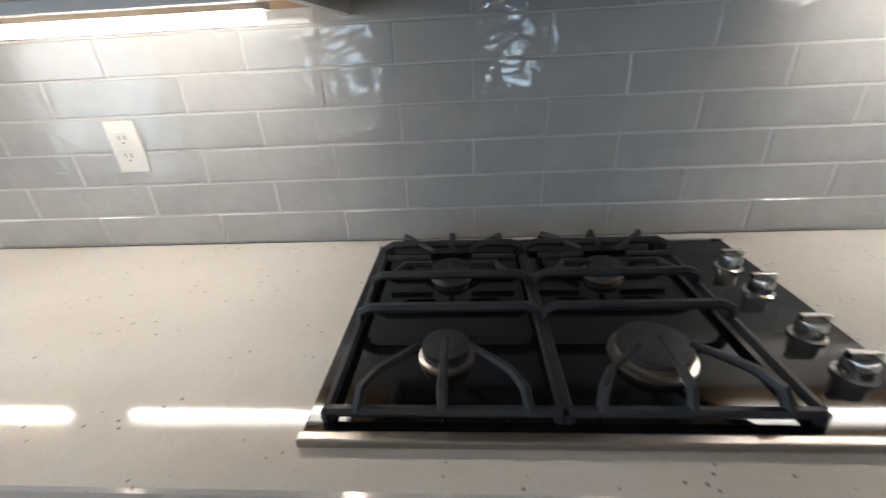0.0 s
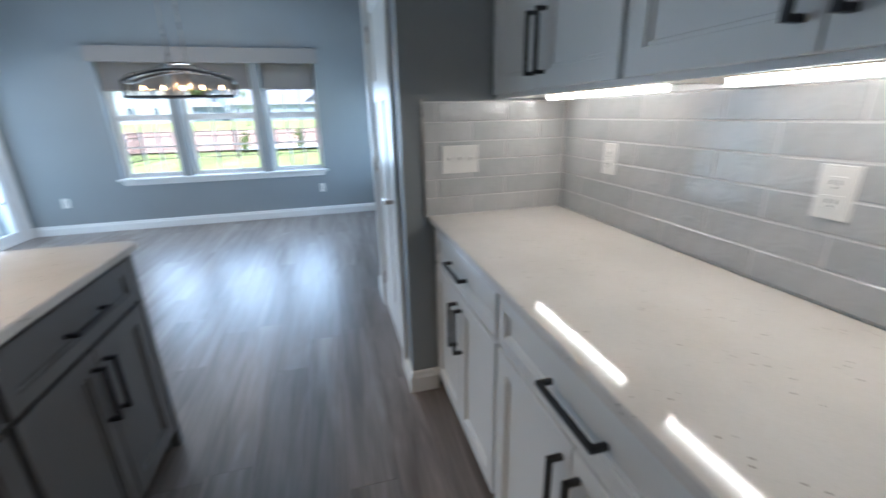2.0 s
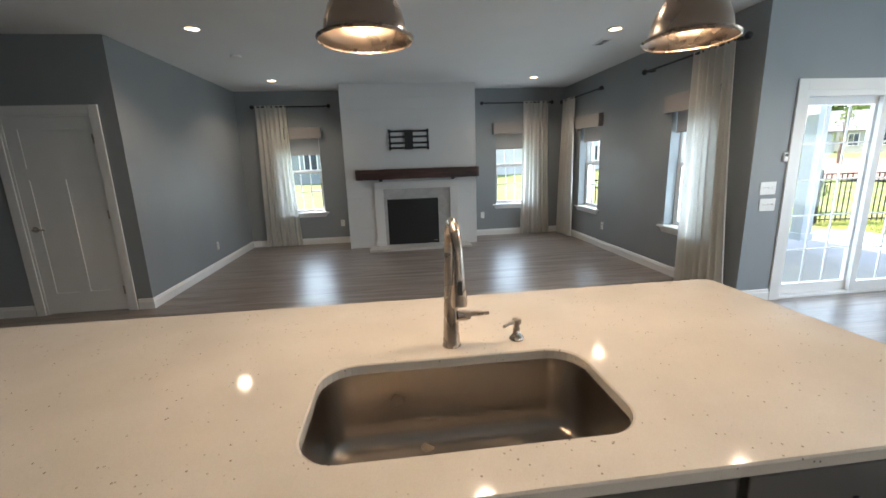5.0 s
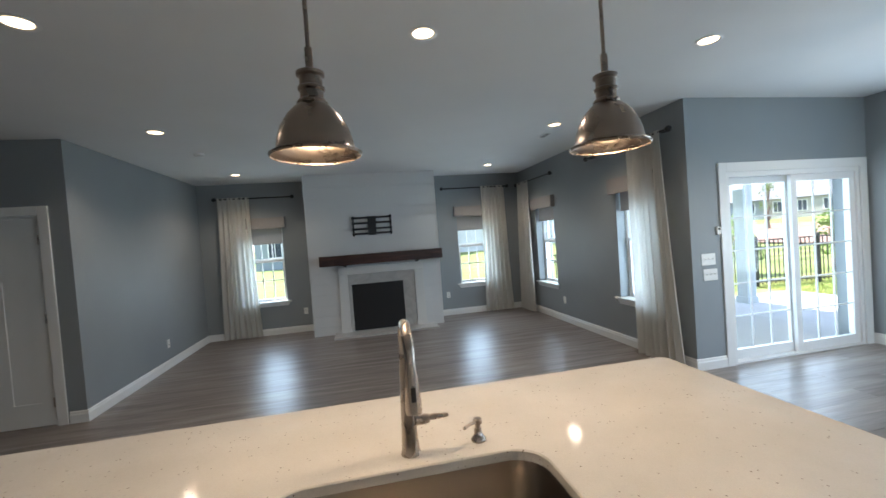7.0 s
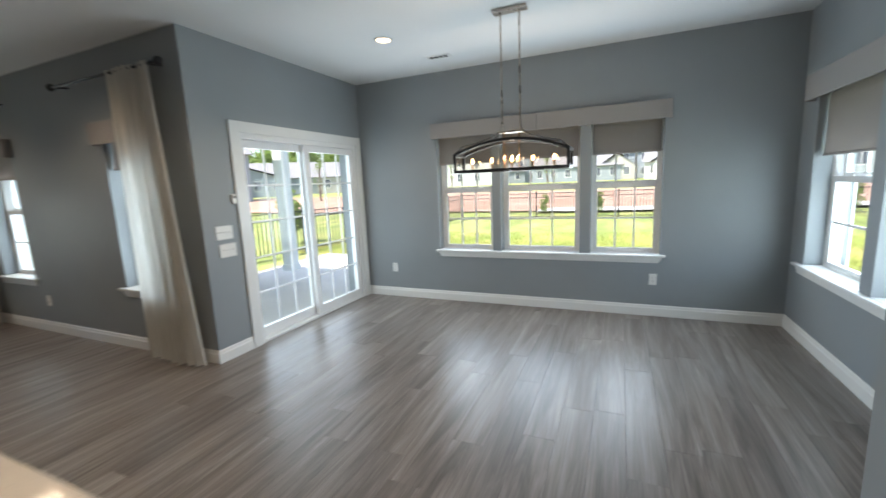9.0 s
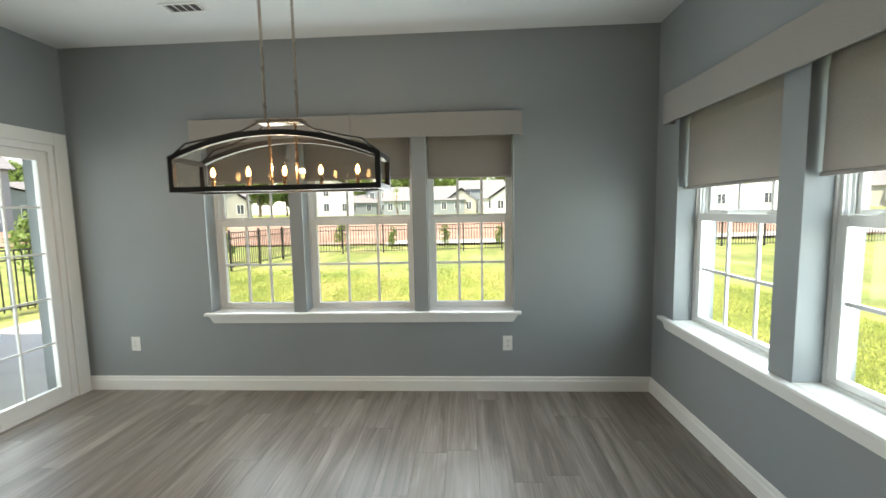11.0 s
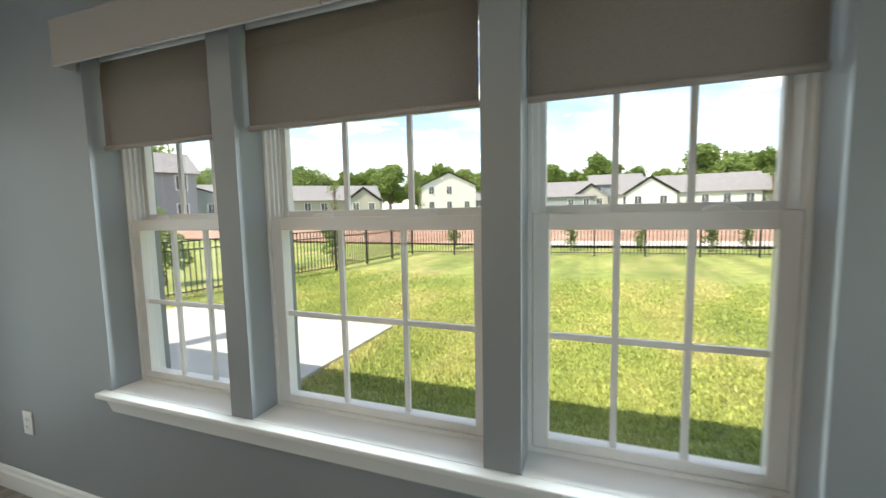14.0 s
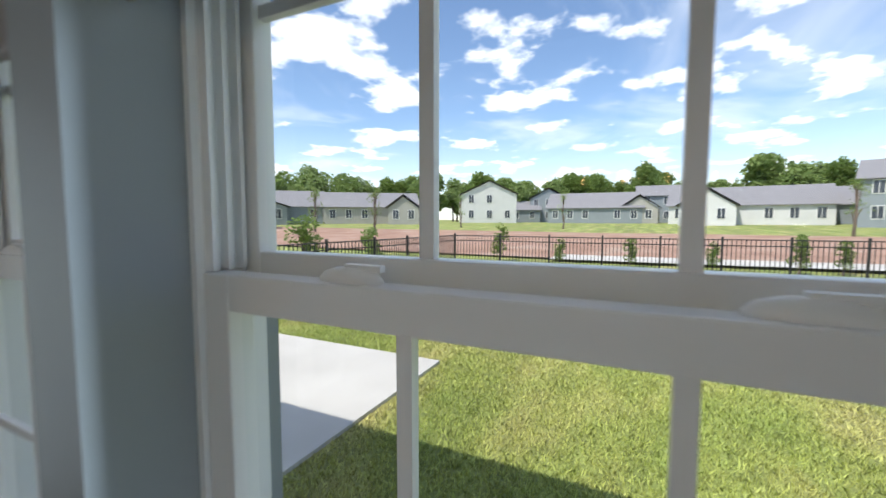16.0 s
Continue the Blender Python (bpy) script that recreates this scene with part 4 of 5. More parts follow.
    for i, ky in enumerate((0.11, 0.19, 0.31, 0.4)):
        kx = 0.705 + (0.0 if i in (0, 1) else 0.005)
        k = part("knob", turned([(0.024, 0.009), (0.024, 0.013), (0.019, 0.015), (0.0185, 0.036), (0.017, 0.039)], 28, (kx, ky, 0)), "chrome", c, smooth=True)
        part("grip", boxes((kx - 0.02, kx + 0.02, ky - 0.005, ky + 0.005, 0.0385, 0.049), bevel=0.002), "chrome", k)


cooktop()


# ---- outlets and switches ----
def outlet(x, y, z, rz, two=True):
    o = thing("wall_outlet", pose(x, y, z, 0, 0, rz), "white double wall outlet with cover plate", "outlet", "wall outlets")
    part("cover_plate", boxes((-0.036, 0.036, -0.006, 0.0, -0.058, 0.058), bevel=0.002), "plastic", o)
    for dz in (-0.02, 0.02):
        s = part("socket", boxes((-0.017, 0.017, -0.0085, -0.0062, dz - 0.0145, dz + 0.0145), bevel=0.001), "plastic", o)
        part("slots", boxes((-0.008, -0.0055, -0.0092, -0.0086, dz - 0.003, dz + 0.007), (0.0055, 0.008, -0.0092, -0.0086, dz - 0.003, dz + 0.007), (-0.002, 0.002, -0.0092, -0.0086, dz - 0.011, dz - 0.007)), "slot", s)


def switches(x, y, z, rz, n=3):
    o = thing("light_switch", pose(x, y, z, 0, 0, rz), "white toggle switch plate with several switches", "light switch", "light switches")
    w = 0.035 + 0.046 * (n - 1) / 2
    part("cover_plate", boxes((-w, w, -0.006, 0, -0.058, 0.058), bevel=0.002), "plastic", o)
    for k in range(n):
        cx = (k - (n - 1) / 2) * 0.046
        part("toggle", boxes((cx - 0.005, cx + 0.005, -0.017, -0.0062, -0.002, 0.011), bevel=0.001), "plastic", o)


TS = 0.009  # face of the tiles in front of the wall
for x in (-0.475, -1.225):
    outlet(x, KY - 0.0005, 1.17, 0)
switches(RX + 0.0095, 1.06, 1.16, 90, 3)
outlet(WX + 0.001, 0.372, 0.409, 90)
outlet(WX + 0.001, -2.64, 0.41, 90)
outlet(-3.74, NY - 0.001, 0.42, 0)
switches(-3.645, SY + 0.001, 1.13, 180, 3)
switches(-3.66, SY + 0.001, 0.975, 180, 3)
outlet(EX - 0.001, -5.85, 0.36, -90)
outlet(1.08 - 0.28, LY + 0.001, 0.4, 180)
outlet(-1.86, LY + 0.001, 0.42, 180)
outlet(LX + 0.001, -6.0 + 0.3, 0.38, 90)
th = thing("thermostat", pose(-3.775, SY + 0.001, 1.41, 0, 0, 180), "small white wall thermostat beside the patio door", "thermostat")
part("case", boxes((-0.022, 0.022, -0.02, 0, -0.04, 0.04), bevel=0.004), "plastic", th)
part("display", boxes((-0.015, 0.015, -0.0215, -0.0202, 0.005, 0.028)), "slot", th)


# ---- fireplace ----
FY, FX0, FX1 = -6.7, -1.6, 0.6
BX0, BX1, BZ0, BZ1 = -0.955, -0.035, 0.06, 0.865


def fireplace():
    f = thing("fireplace", pose(0, FY, 0), "white shiplap chimney breast with black firebox", "fireplace", kind="structure")
    part("chimney_breast", boxes((FX0, BX0, LY - FY + 0.001, -0.012, 0, CEIL), (BX1, FX1, LY - FY + 0.001, -0.012, 0, CEIL), (BX0, BX1, LY - FY + 0.001, -0.012, BZ1, CEIL), (BX0, BX1, LY - FY + 0.001, -0.012, 0, BZ0)), "shiplap_paint", f)
    z, h = 0.0, 0.18
    while z < CEIL - 0.01:
        t = min(z + h - 0.006, CEIL - 0.001)
        if z < 1.15:
            part("board", boxes((FX0 - 0.001, -1.3, -0.011, 0, z, t)), "shiplap_paint", f)
            part("board", boxes((0.15, FX1 + 0.001, -0.011, 0, z, t)), "shiplap_paint", f)
        else:
            part("board", boxes((FX0 - 0.001, FX1 + 0.001, -0.011, 0, z, t)), "shiplap_paint", f)
        z += h
    part("corner_trim", boxes((FX0 - 0.016, FX0 - 0.002, -0.03, 0.004, 0, CEIL), (FX1 + 0.002, FX1 + 0.016, -0.03, 0.004, 0, CEIL)), "shiplap_paint", f)
    part("pilaster", boxes((-1.298, -1.14, -0.012, 0.07, 0, 1.03), (-1.31, -1.13, -0.012, 0.08, 0, 0.13), bevel=0.003), "trim_paint", f)
    part("pilaster", boxes((0.0, 0.148, -0.012, 0.07, 0, 1.03), (-0.01, 0.16, -0.012, 0.08, 0, 0.13), bevel=0.003), "trim_paint", f)
    part("frieze", boxes((-1.298, 0.148, -0.012, 0.068, 1.031, 1.16), bevel=0.003), "trim_paint", f)
    part("surround", boxes((-1.139, BX0 + 0.02, -0.01, 0.03, 0.05, 1.03), (BX1 - 0.02, -0.001, -0.01, 0.03, 0.05, 1.03), (BX0 + 0.02, BX1 - 0.02, -0.01, 0.03, BZ1 - 0.01, 1.03)), "stone_slab", f, "pale grey stone slab surround")
    part("firebox", boxes((BX0 - 0.02, BX1 + 0.02, -0.35, -0.33, 0.05, BZ1), (BX0 + 0.0, BX0 + 0.02, -0.33, 0.015, 0.05, BZ1), (BX1 - 0.02, BX1, -0.33, 0.015, 0.05, BZ1), (BX0 + 0.02, BX1 - 0.02, -0.012, 0.012, 0.06, BZ1 - 0.011)), "firebox_black", f, "black glass-fronted firebox")
    part("nameplate", boxes((BX0 + 0.05, BX0 + 0.11, 0.013, 0.0145, 0.1, 0.112)), "steel", f)
    part("hearth", boxes((-1.45, 0.27, 0.0, 0.4, 0.0, 0.06), bevel=0.004), "stone_slab", f, "pale stone hearth slab")


fireplace()
mt = thing("fireplace_mantel", pose(0, FY, 0), "rough dark-stained timber beam mantel shelf", "mantel")
bm = boxes((-1.63, 0.43, 0.0005, 0.2, 1.2, 1.365))
bmesh.ops.subdivide_edges(bm, edges=[e for e in bm.edges if e.calc_length() > 1], cuts=24)
for v in bm.verts:
    k = noise.noise(v.co * 6) * 0.008
    v.co.z += k
    if v.co.y > 0.1:
        v.co.y += noise.noise(v.co * 5 + Vector((3, 1, 2))) * 0.008
part("beam", bm, "mantel_wood", mt)
for x in (-1.2, 0.03):
    part("bracket", boxes((x - 0.025, x + 0.025, 0.001, 0.012, 1.05, 1.195), (x - 0.025, x + 0.025, 0.012, 0.17, 1.184, 1.195)), "black_metal", mt)
tv = thing("tv_mount", pose(-0.475, FY, 1.84), "black steel television wall bracket, no screen", "tv bracket")
part("plate", boxes((-0.07, 0.07, 0.0005, 0.03, -0.16, 0.16), bevel=0.003), "black_metal", tv)
for z in (-0.15, -0.07, 0.03, 0.12):
    part("rail", boxes((-0.34, 0.34, 0.03, 0.042, z, z + 0.035), bevel=0.002), "black_metal", tv)
for x in (-0.33, 0.3):
    part("arm", boxes((x, x + 0.03, 0.042, 0.06, -0.17, 0.17), bevel=0.002), "black_metal", tv)


# ---- curtains ----
def curtain(rz, ox, oy, rod0, rod1, c0, c1, zr, seed, sweep=0.0):
    """Rod and panel before a wall, in the wall's frame (x along it, the room at -y)."""
    rod = thing("curtain_rod", pose(ox, oy, zr, 0, 0, rz), "black iron curtain rod with ball finials", "curtain rod", "curtain rods")
    part("pole", tube([(rod0, -0.09, 0), (rod1, -0.09, 0)], 0.0125, 12), "black_metal", rod, smooth=True)
    for x in (rod0, rod1):
        s = -1 if x == rod0 else 1
        bm = bmesh.new()
        bmesh.ops.create_uvsphere(bm, u_segments=16, v_segments=10, radius=0.034)
        bmesh.ops.translate(bm, vec=(x + s * 0.03, -0.09, 0), verts=bm.verts)
        part("finial", bm, "black_metal", rod, smooth=True)
        part("bracket", tube([(x - s * 0.06, -0.001, 0.0), (x - s * 0.06, -0.09, -0.014)], 0.009, 8), "black_metal", rod, smooth=True)
    rnd = random.Random(seed)
    n, rows = 96, 26
    ph = [rnd.uniform(0, 6.3) for _ in range(5)]
    w = c1 - c0
    folds = max(5, round(w / 0.075))
    bm = bmesh.new()
    grid = []
    for j in range(rows + 1):
        v = j / rows
        z = 0.045 - zr + v * (zr + 0.02 - 0.045)
        flare = 1 + 0.22 * (1 - v) ** 1.6
        line = []
        for i in range(n + 1):
            u = i / n
            uu = u + 0.012 * math.sin(6.3 * 2 * u + ph[0] + (1 - v) * 1.5)
            a = 2 * math.pi * folds * uu + 0.5 * math.sin(3 * v + ph[1])
            amp = 0.016 + 0.026 * (1 - v) ** 0.7 * (0.7 + 0.5 * math.sin(5 * u + ph[2]))
            y = -0.1 - amp * math.sin(a) - 0.012 * math.sin(2 * math.pi * u * 1.7 + ph[3] + 2 * v) - 0.025 * (1 - v)
            x = (c0 + c1) / 2 + (u - 0.5) * w * flare + sweep * (1 - v) + 0.006 * math.sin(a * 0.5 + ph[4])
            line.append(bm.verts.new((x, y, z)))
        grid.append(line)
    for a, b in zip(grid, grid[1:]):
        for i in range(n):
            bm.faces.new((a[i], a[i + 1], b[i + 1], b[i]))
    cu = solid("curtain", bm, "linen", "cream linen curtain panel hanging in folds", "curtain", "", "curtains", pose(ox, oy, zr, 0, 0, rz), True)


RODZ = 2.47
curtain(90, LX, 0, -4.66, -3.2, -3.82, -3.27, RODZ, 1, sweep=0.12)
curtain(90, LX, 0, -7.22, -5.8, -7.12, -6.66, RODZ, 2)
curtain(180, 0, LY, 1.88, 3.14, 2.63, 3.1, RODZ, 3)
curtain(180, 0, LY, -2.12, -0.9, -2.1, -1.58, RODZ, 4)


# ---- pendants and chandelier ----
def pendant(x, y, rim):
    p = thing("pendant_lamp", pose(x, y, rim), "brushed nickel dome pendant lamp, lit, on a rod", "pendant lamp", "pendant lamps over the island")
    prof = [(0.133, 0.0), (0.135, 0.006), (0.122, 0.013), (0.114, 0.02), (0.109, 0.05), (0.097, 0.085), (0.077, 0.118), (0.053, 0.143), (0.04, 0.152)]
    bm = bmesh.new()
    st = 40
    rings = [[bm.verts.new((r * math.cos(2 * math.pi * i / st), r * math.sin(2 * math.pi * i / st), z)) for i in range(st)] for r, z in prof + [(r - 0.003, z - 0.002) for r, z in reversed(prof)]]
    for a, b in zip(rings, rings[1:] + rings[:1]):
        for i in range(st):
            bm.faces.new((a[i], a[(i + 1) % st], b[(i + 1) % st], b[i]))
    part("shade", bm, "pendant_nickel", p, smooth=True)
    part("neck", turned([(0.041, 0.15), (0.045, 0.156), (0.041, 0.163), (0.034, 0.168), (0.034, 0.19), (0.039, 0.194), (0.039, 0.201), (0.033, 0.205), (0.033, 0.232), (0.041, 0.236), (0.041, 0.245), (0.027, 0.252), (0.011, 0.256)], 28), "pendant_nickel", p, smooth=True)
    part("yoke", boxes((-0.011, 0.011, -0.006, 0.006, 0.252, 0.32), bevel=0.003), "pendant_nickel", p)
    part("rod", tube([(0, 0, 0.315), (0, 0, CEIL - rim - 0.02)], 0.0065, 12), "pendant_nickel", p, smooth=True)
    part("canopy", turned([(0.02, CEIL - rim - 0.03), (0.062, CEIL - rim - 0.022), (0.064, CEIL - rim - 0.001)], 28), "pendant_nickel", p, smooth=True)
    bm = bmesh.new()
    bmesh.ops.create_uvsphere(bm, u_segments=20, v_segments=12, radius=0.045)
    bmesh.ops.translate(bm, vec=(0, 0, 0.1), verts=bm.verts)
    part("bulb", bm, "pendant_bulb", p, smooth=True).visible_shadow = False
    lamp("POINT", "pendant_light", pose(x, y, rim + 0.075), 4.5, (1, 0.72, 0.45), r=0.03)


for px in (-0.141, -1.115):
    pendant(px, -0.877, 1.812)


def chandelier(x, y, z):
    c = thing("linear_chandelier", pose(x, y, z), "black lantern chandelier with glass sides, five lit bulbs", "chandelier")
    L, D, H, A = 0.455, 0.115, 0.14, 0.1  # half length (y), half depth (x), end height, arch rise
    t = 0.011

    def arch(u):
        return H + A * (1 - u * u)
    for s in (-1, 1):
        xx = s * (D - t)
        part("bottom_rail", boxes((xx - t, xx + t, -L, L, 0, 2 * t)), "black_metal", c)
        bm = bmesh.new()
        n = 24
        prev = None
        for i in range(n + 1):
            u = -1 + 2 * i / n
            q = [bm.verts.new((xx + a, u * L, arch(u) + b)) for a, b in ((-t, -t), (t, -t), (t, t), (-t, t))]
            if prev:
                for k in range(4):
                    bm.faces.new((prev[k], prev[(k + 1) % 4], q[(k + 1) % 4], q[k]))
            else:
                bm.faces.new(q)
            prev = q
        bm.faces.new(prev)
        part("arched_rail", bm, "black_metal", c, smooth=True)
        for e in (-1, 1):
            yy = e * (L - t)
            part("corner_post", boxes((xx - t, xx + t, yy - t, yy + t, 2 * t, H)), "black_metal", c)
        # glass side with an arched top
        bm = bmesh.new()
        lo, hi = [], []
        for i in range(n + 1):
            u = -1 + 2 * i / n
            lo.append(bm.verts.new((xx, u * (L - 2 * t), 2 * t)))
            hi.append(bm.verts.new((xx, u * (L - 2 * t), arch(u * 0.97) - t)))
        for i in range(n):
            bm.faces.new((lo[i], lo[i + 1], hi[i + 1], hi[i]))
        part("glass_side", bm, "lantern_glass", c).visible_shadow = False
    for e in (-1, 1):
        yy = e * (L - t)
        part("end_rail", boxes((-D + 2 * t, D - 2 * t, yy - t, yy + t, 0, 2 * t)), "black_metal", c)
        part("end_rail", boxes((-D + 2 * t, D - 2 * t, yy - t, yy + t, H - t, H + t)), "black_metal", c)
        part("glass_end", boxes((-D + 2 * t, D - 2 * t, yy - 0.001, yy + 0.001, 2 * t, H - t)), "lantern_glass", c).visible_shadow = False
    part("floor_bar", boxes((-0.014, 0.014, -L + 2 * t, L - 2 * t, 0.006, 0.016)), "brass_dark", c)
    for s in (-0.06, 0.06):
        part("stem", tube([(0, s, 0.016), (0, s, H + A + 0.055)], 0.0065, 10), "brass_dark", c, smooth=True)
    part("top_plate", boxes((-0.035, 0.035, -0.1, 0.1, H + A + 0.055, H + A + 0.072), bevel=0.003), "nickel", c)
    for s in (-1, 1):
        for e in (-1, 1):
            part("scroll_arm", tube([(s * 0.03, e * 0.09, H + A + 0.06), (s * 0.05, e * 0.16, H + A + 0.02), (s * 0.08, e * 0.27, H + A - 0.01), (s * 0.1, e * 0.38, H + 0.065), (s * (D - t), e * (L - t), H + t)], 0.0045, 8), "black_metal", c, smooth=True)
        part("hanger_rod", tube([(0, s * 0.072, H + A + 0.07), (0, s * 0.072, CEIL - z - 0.02)], 0.0065, 10), "nickel", c, smooth=True)
    part("ceiling_plate", boxes((-0.04, 0.04, -0.13, 0.13, CEIL - z - 0.024, CEIL - z - 0.001), bevel=0.004), "nickel", c)
    for k in range(5):
        yy = (k - 2) * 0.165
        cd = part("candle_sleeve", tube([(0, yy, 0.016), (0, yy, 0.068)], 0.0095, 12), "brass_dark", c, smooth=True)
        part("bulb", turned([(0.006, 0.068), (0.012, 0.078), (0.015, 0.09), (0.011, 0.108), (0.004, 0.124), (0.001, 0.129)], 14, (0, yy, 0)), "bulb_glass", cd, smooth=True).visible_shadow = False
        part("filament", turned([(0.004, 0.072), (0.0095, 0.083), (0.0085, 0.096), (0.003, 0.112)], 10, (0, yy, 0)), "bulb_glow", cd, smooth=True).visible_shadow = False
    lamp("POINT", "chandelier_light", pose(x, y, z + 0.11), 3.0, WARM, r=0.015)


chandelier(-4.465, -0.748, 1.54)

# ---- ceiling fittings ----
for x, y in DOWNLIGHTS:
    d = thing("recessed_light", pose(x, y, CEIL), "round white recessed ceiling light, lit", "ceiling light", "recessed ceiling lights")
    part("trim_ring", turned([(0.085, -0.001), (0.088, -0.005), (0.07, -0.008), (0.062, -0.003)], 32), "vinyl", d, smooth=True)
    part("lens", turned([(0.061, -0.003), (0.055, -0.0045), (0.01, -0.005)], 28), "downlight_lens", d, smooth=True)
    lamp("SPOT", "downlight", look((x, y, CEIL - 0.02), (x, y, 0)), 11, WARM, cone=140, r=0.06)


def vent(x, y, w, d):
    v = thing("ceiling_vent", pose(x, y, CEIL), "white metal ceiling air vent", "vent", "ceiling vents")
    part("frame", boxes((-w, w, -d, -d + 0.018, -0.006, -0.001), (-w, w, d - 0.018, d, -0.006, -0.001), (-w, -w + 0.018, -d + 0.018, d - 0.018, -0.006, -0.001), (w - 0.018, w, -d + 0.018, d - 0.018, -0.006, -0.001)), "vinyl", v)
    part("backing", boxes((-w + 0.018, w - 0.018, -d + 0.018, d - 0.018, -0.0025, -0.001)), "slot", v)
    for k in range(5):
        yy = -d + 0.03 + k * (2 * d - 0.06) / 4
        part("slat", boxes((-w + 0.018, w - 0.018, yy - 0.004, yy + 0.004, -0.005, -0.003)), "vinyl", v)


vent(-5.25, -1.68, 0.06, 0.13)
vent(-2.64, -4.4, 0.06, 0.13)
sm = thing("smoke_detector", pose(1.53, -4.91, CEIL), "small round white smoke detector on the ceiling", "smoke detector")
part("case", turned([(0.06, -0.001), (0.06, -0.02), (0.045, -0.032), (0.02, -0.034)], 28), "plastic", sm, smooth=True)


POSTS = [(-7.1, -5.75), (-5.0, -7.1)]


# ---- outdoors ----
GZ = -0.3


def ground_z(x, y):
    r = math.hypot(x + 3, y + 2)
    return GZ + max(0.0, min(r - 22, 60)) * 0.02 + (0.06 * noise.noise(Vector((x * 0.12, y * 0.12, 0))) if r > 9 else 0)


def ground_sheet():
    bm = bmesh.new()
    ticks = [-1200, -500, -250] + [-150 + 5 * i for i in range(61)] + [250, 500, 1200]
    grid = [[bm.verts.new((x, y, ground_z(x, y))) for x in ticks] for y in ticks]
    for a, b in zip(grid, grid[1:]):
        for i in range(len(ticks) - 1):
            bm.faces.new((a[i], a[i + 1], b[i + 1], b[i]))
    structure("ground", bm, "turf", "mown yellow-green lawn", "lawn")


ground_sheet()


def strip(name, pts_a, pts_b, lift, material, label, category):
    """A band of ground between two lines, following the slope."""
    bm = bmesh.new()
    rows = []
    for p, q in zip(pts_a, pts_b):
        rows.append([bm.verts.new((p[0] + (q[0] - p[0]) * k / 8, p[1] + (q[1] - p[1]) * k / 8, ground_z(p[0] + (q[0] - p[0]) * k / 8, p[1] + (q[1] - p[1]) * k / 8) + lift)) for k in range(9)])
    for a, b in zip(rows, rows[1:]):
        for k in range(8):
            bm.faces.new((a[k], a[k + 1], b[k + 1], b[k]))
    structure(name, bm, material, label, category)


def line(x0, x1, bend, n=40, y0=-46, y1=48):
    return [(x0 + (x1 - x0) * i / n + bend * math.sin(3.1 * i / n), y0 + (y1 - y0) * i / n) for i in range(n + 1)]


strip("soil", line(-22.5, -22, -1.5), line(-44, -40, -5), 0.1, "bare_soil", "bare reddish soil beyond the fence", "soil")
strip("path", line(-22.9, -22.6, -0.8, y0=-4), line(-25.2, -28.6, 0.8, y0=-4), 0.14, "concrete", "pale concrete path beyond the fence", "path")
structure("patio", boxes((-9.93, -3.6, -7.2, -2.82, GZ - 0.1, GZ + 0.035)), "concrete", "pale concrete patio slab", "patio")
structure("porch_slab", boxes((-6.3, LX - OUT - 0.001, -6.7, SY - OUT - 0.001, GZ - 0.1, -0.05)), "concrete", "concrete porch floor outside the patio door", "porch")

# the house's own roof, with its overhang over the garden side
rf = thing("house_roof", pose(0, 0, 2.95), "grey shingled house roof with white soffit", "roof", kind="structure")
ex0, ex1, ey0, ey1 = WX - OUT - 0.42, FAR_X + 0.5, LY - OUT - 0.4, NY + OUT + 0.5
part("soffit", boxes((ex0, ex1, ey0, ey1, -0.08, 0.08)), "porch_paint", rf)
bm = bmesh.new()
vs = [bm.verts.new(p) for p in ((ex0, ey0, 0.081), (ex1, ey0, 0.081), (ex1, ey1, 0.081), (ex0, ey1, 0.081), (ex0 + 4.8, (ey0 + ey1) / 2, 2.4), (ex1 - 2, (ey0 + ey1) / 2, 2.4))]
for q in ((0, 1, 5, 4), (1, 2, 5), (2, 3, 4, 5), (3, 0, 4), (3, 2, 1, 0)):
    bm.faces.new([vs[i] for i in q])
part("slopes", bm, "shingle", rf)


def porch_post(x, y):
    p = thing("porch_post", pose(x, y, -0.05), "square white porch post", "post", "porch posts")
    part("shaft", boxes((-0.1, 0.1, -0.1, 0.1, 0.12, 2.76), bevel=0.004), "porch_paint", p)
    part("plinth", boxes((-0.12, 0.12, -0.12, 0.12, 0, 0.12), bevel=0.004), "porch_paint", p)
    part("capital", boxes((-0.12, 0.12, -0.12, 0.12, 2.76, 2.92)), "porch_paint", p)


for px, py in POSTS:
    porch_post(px, py)


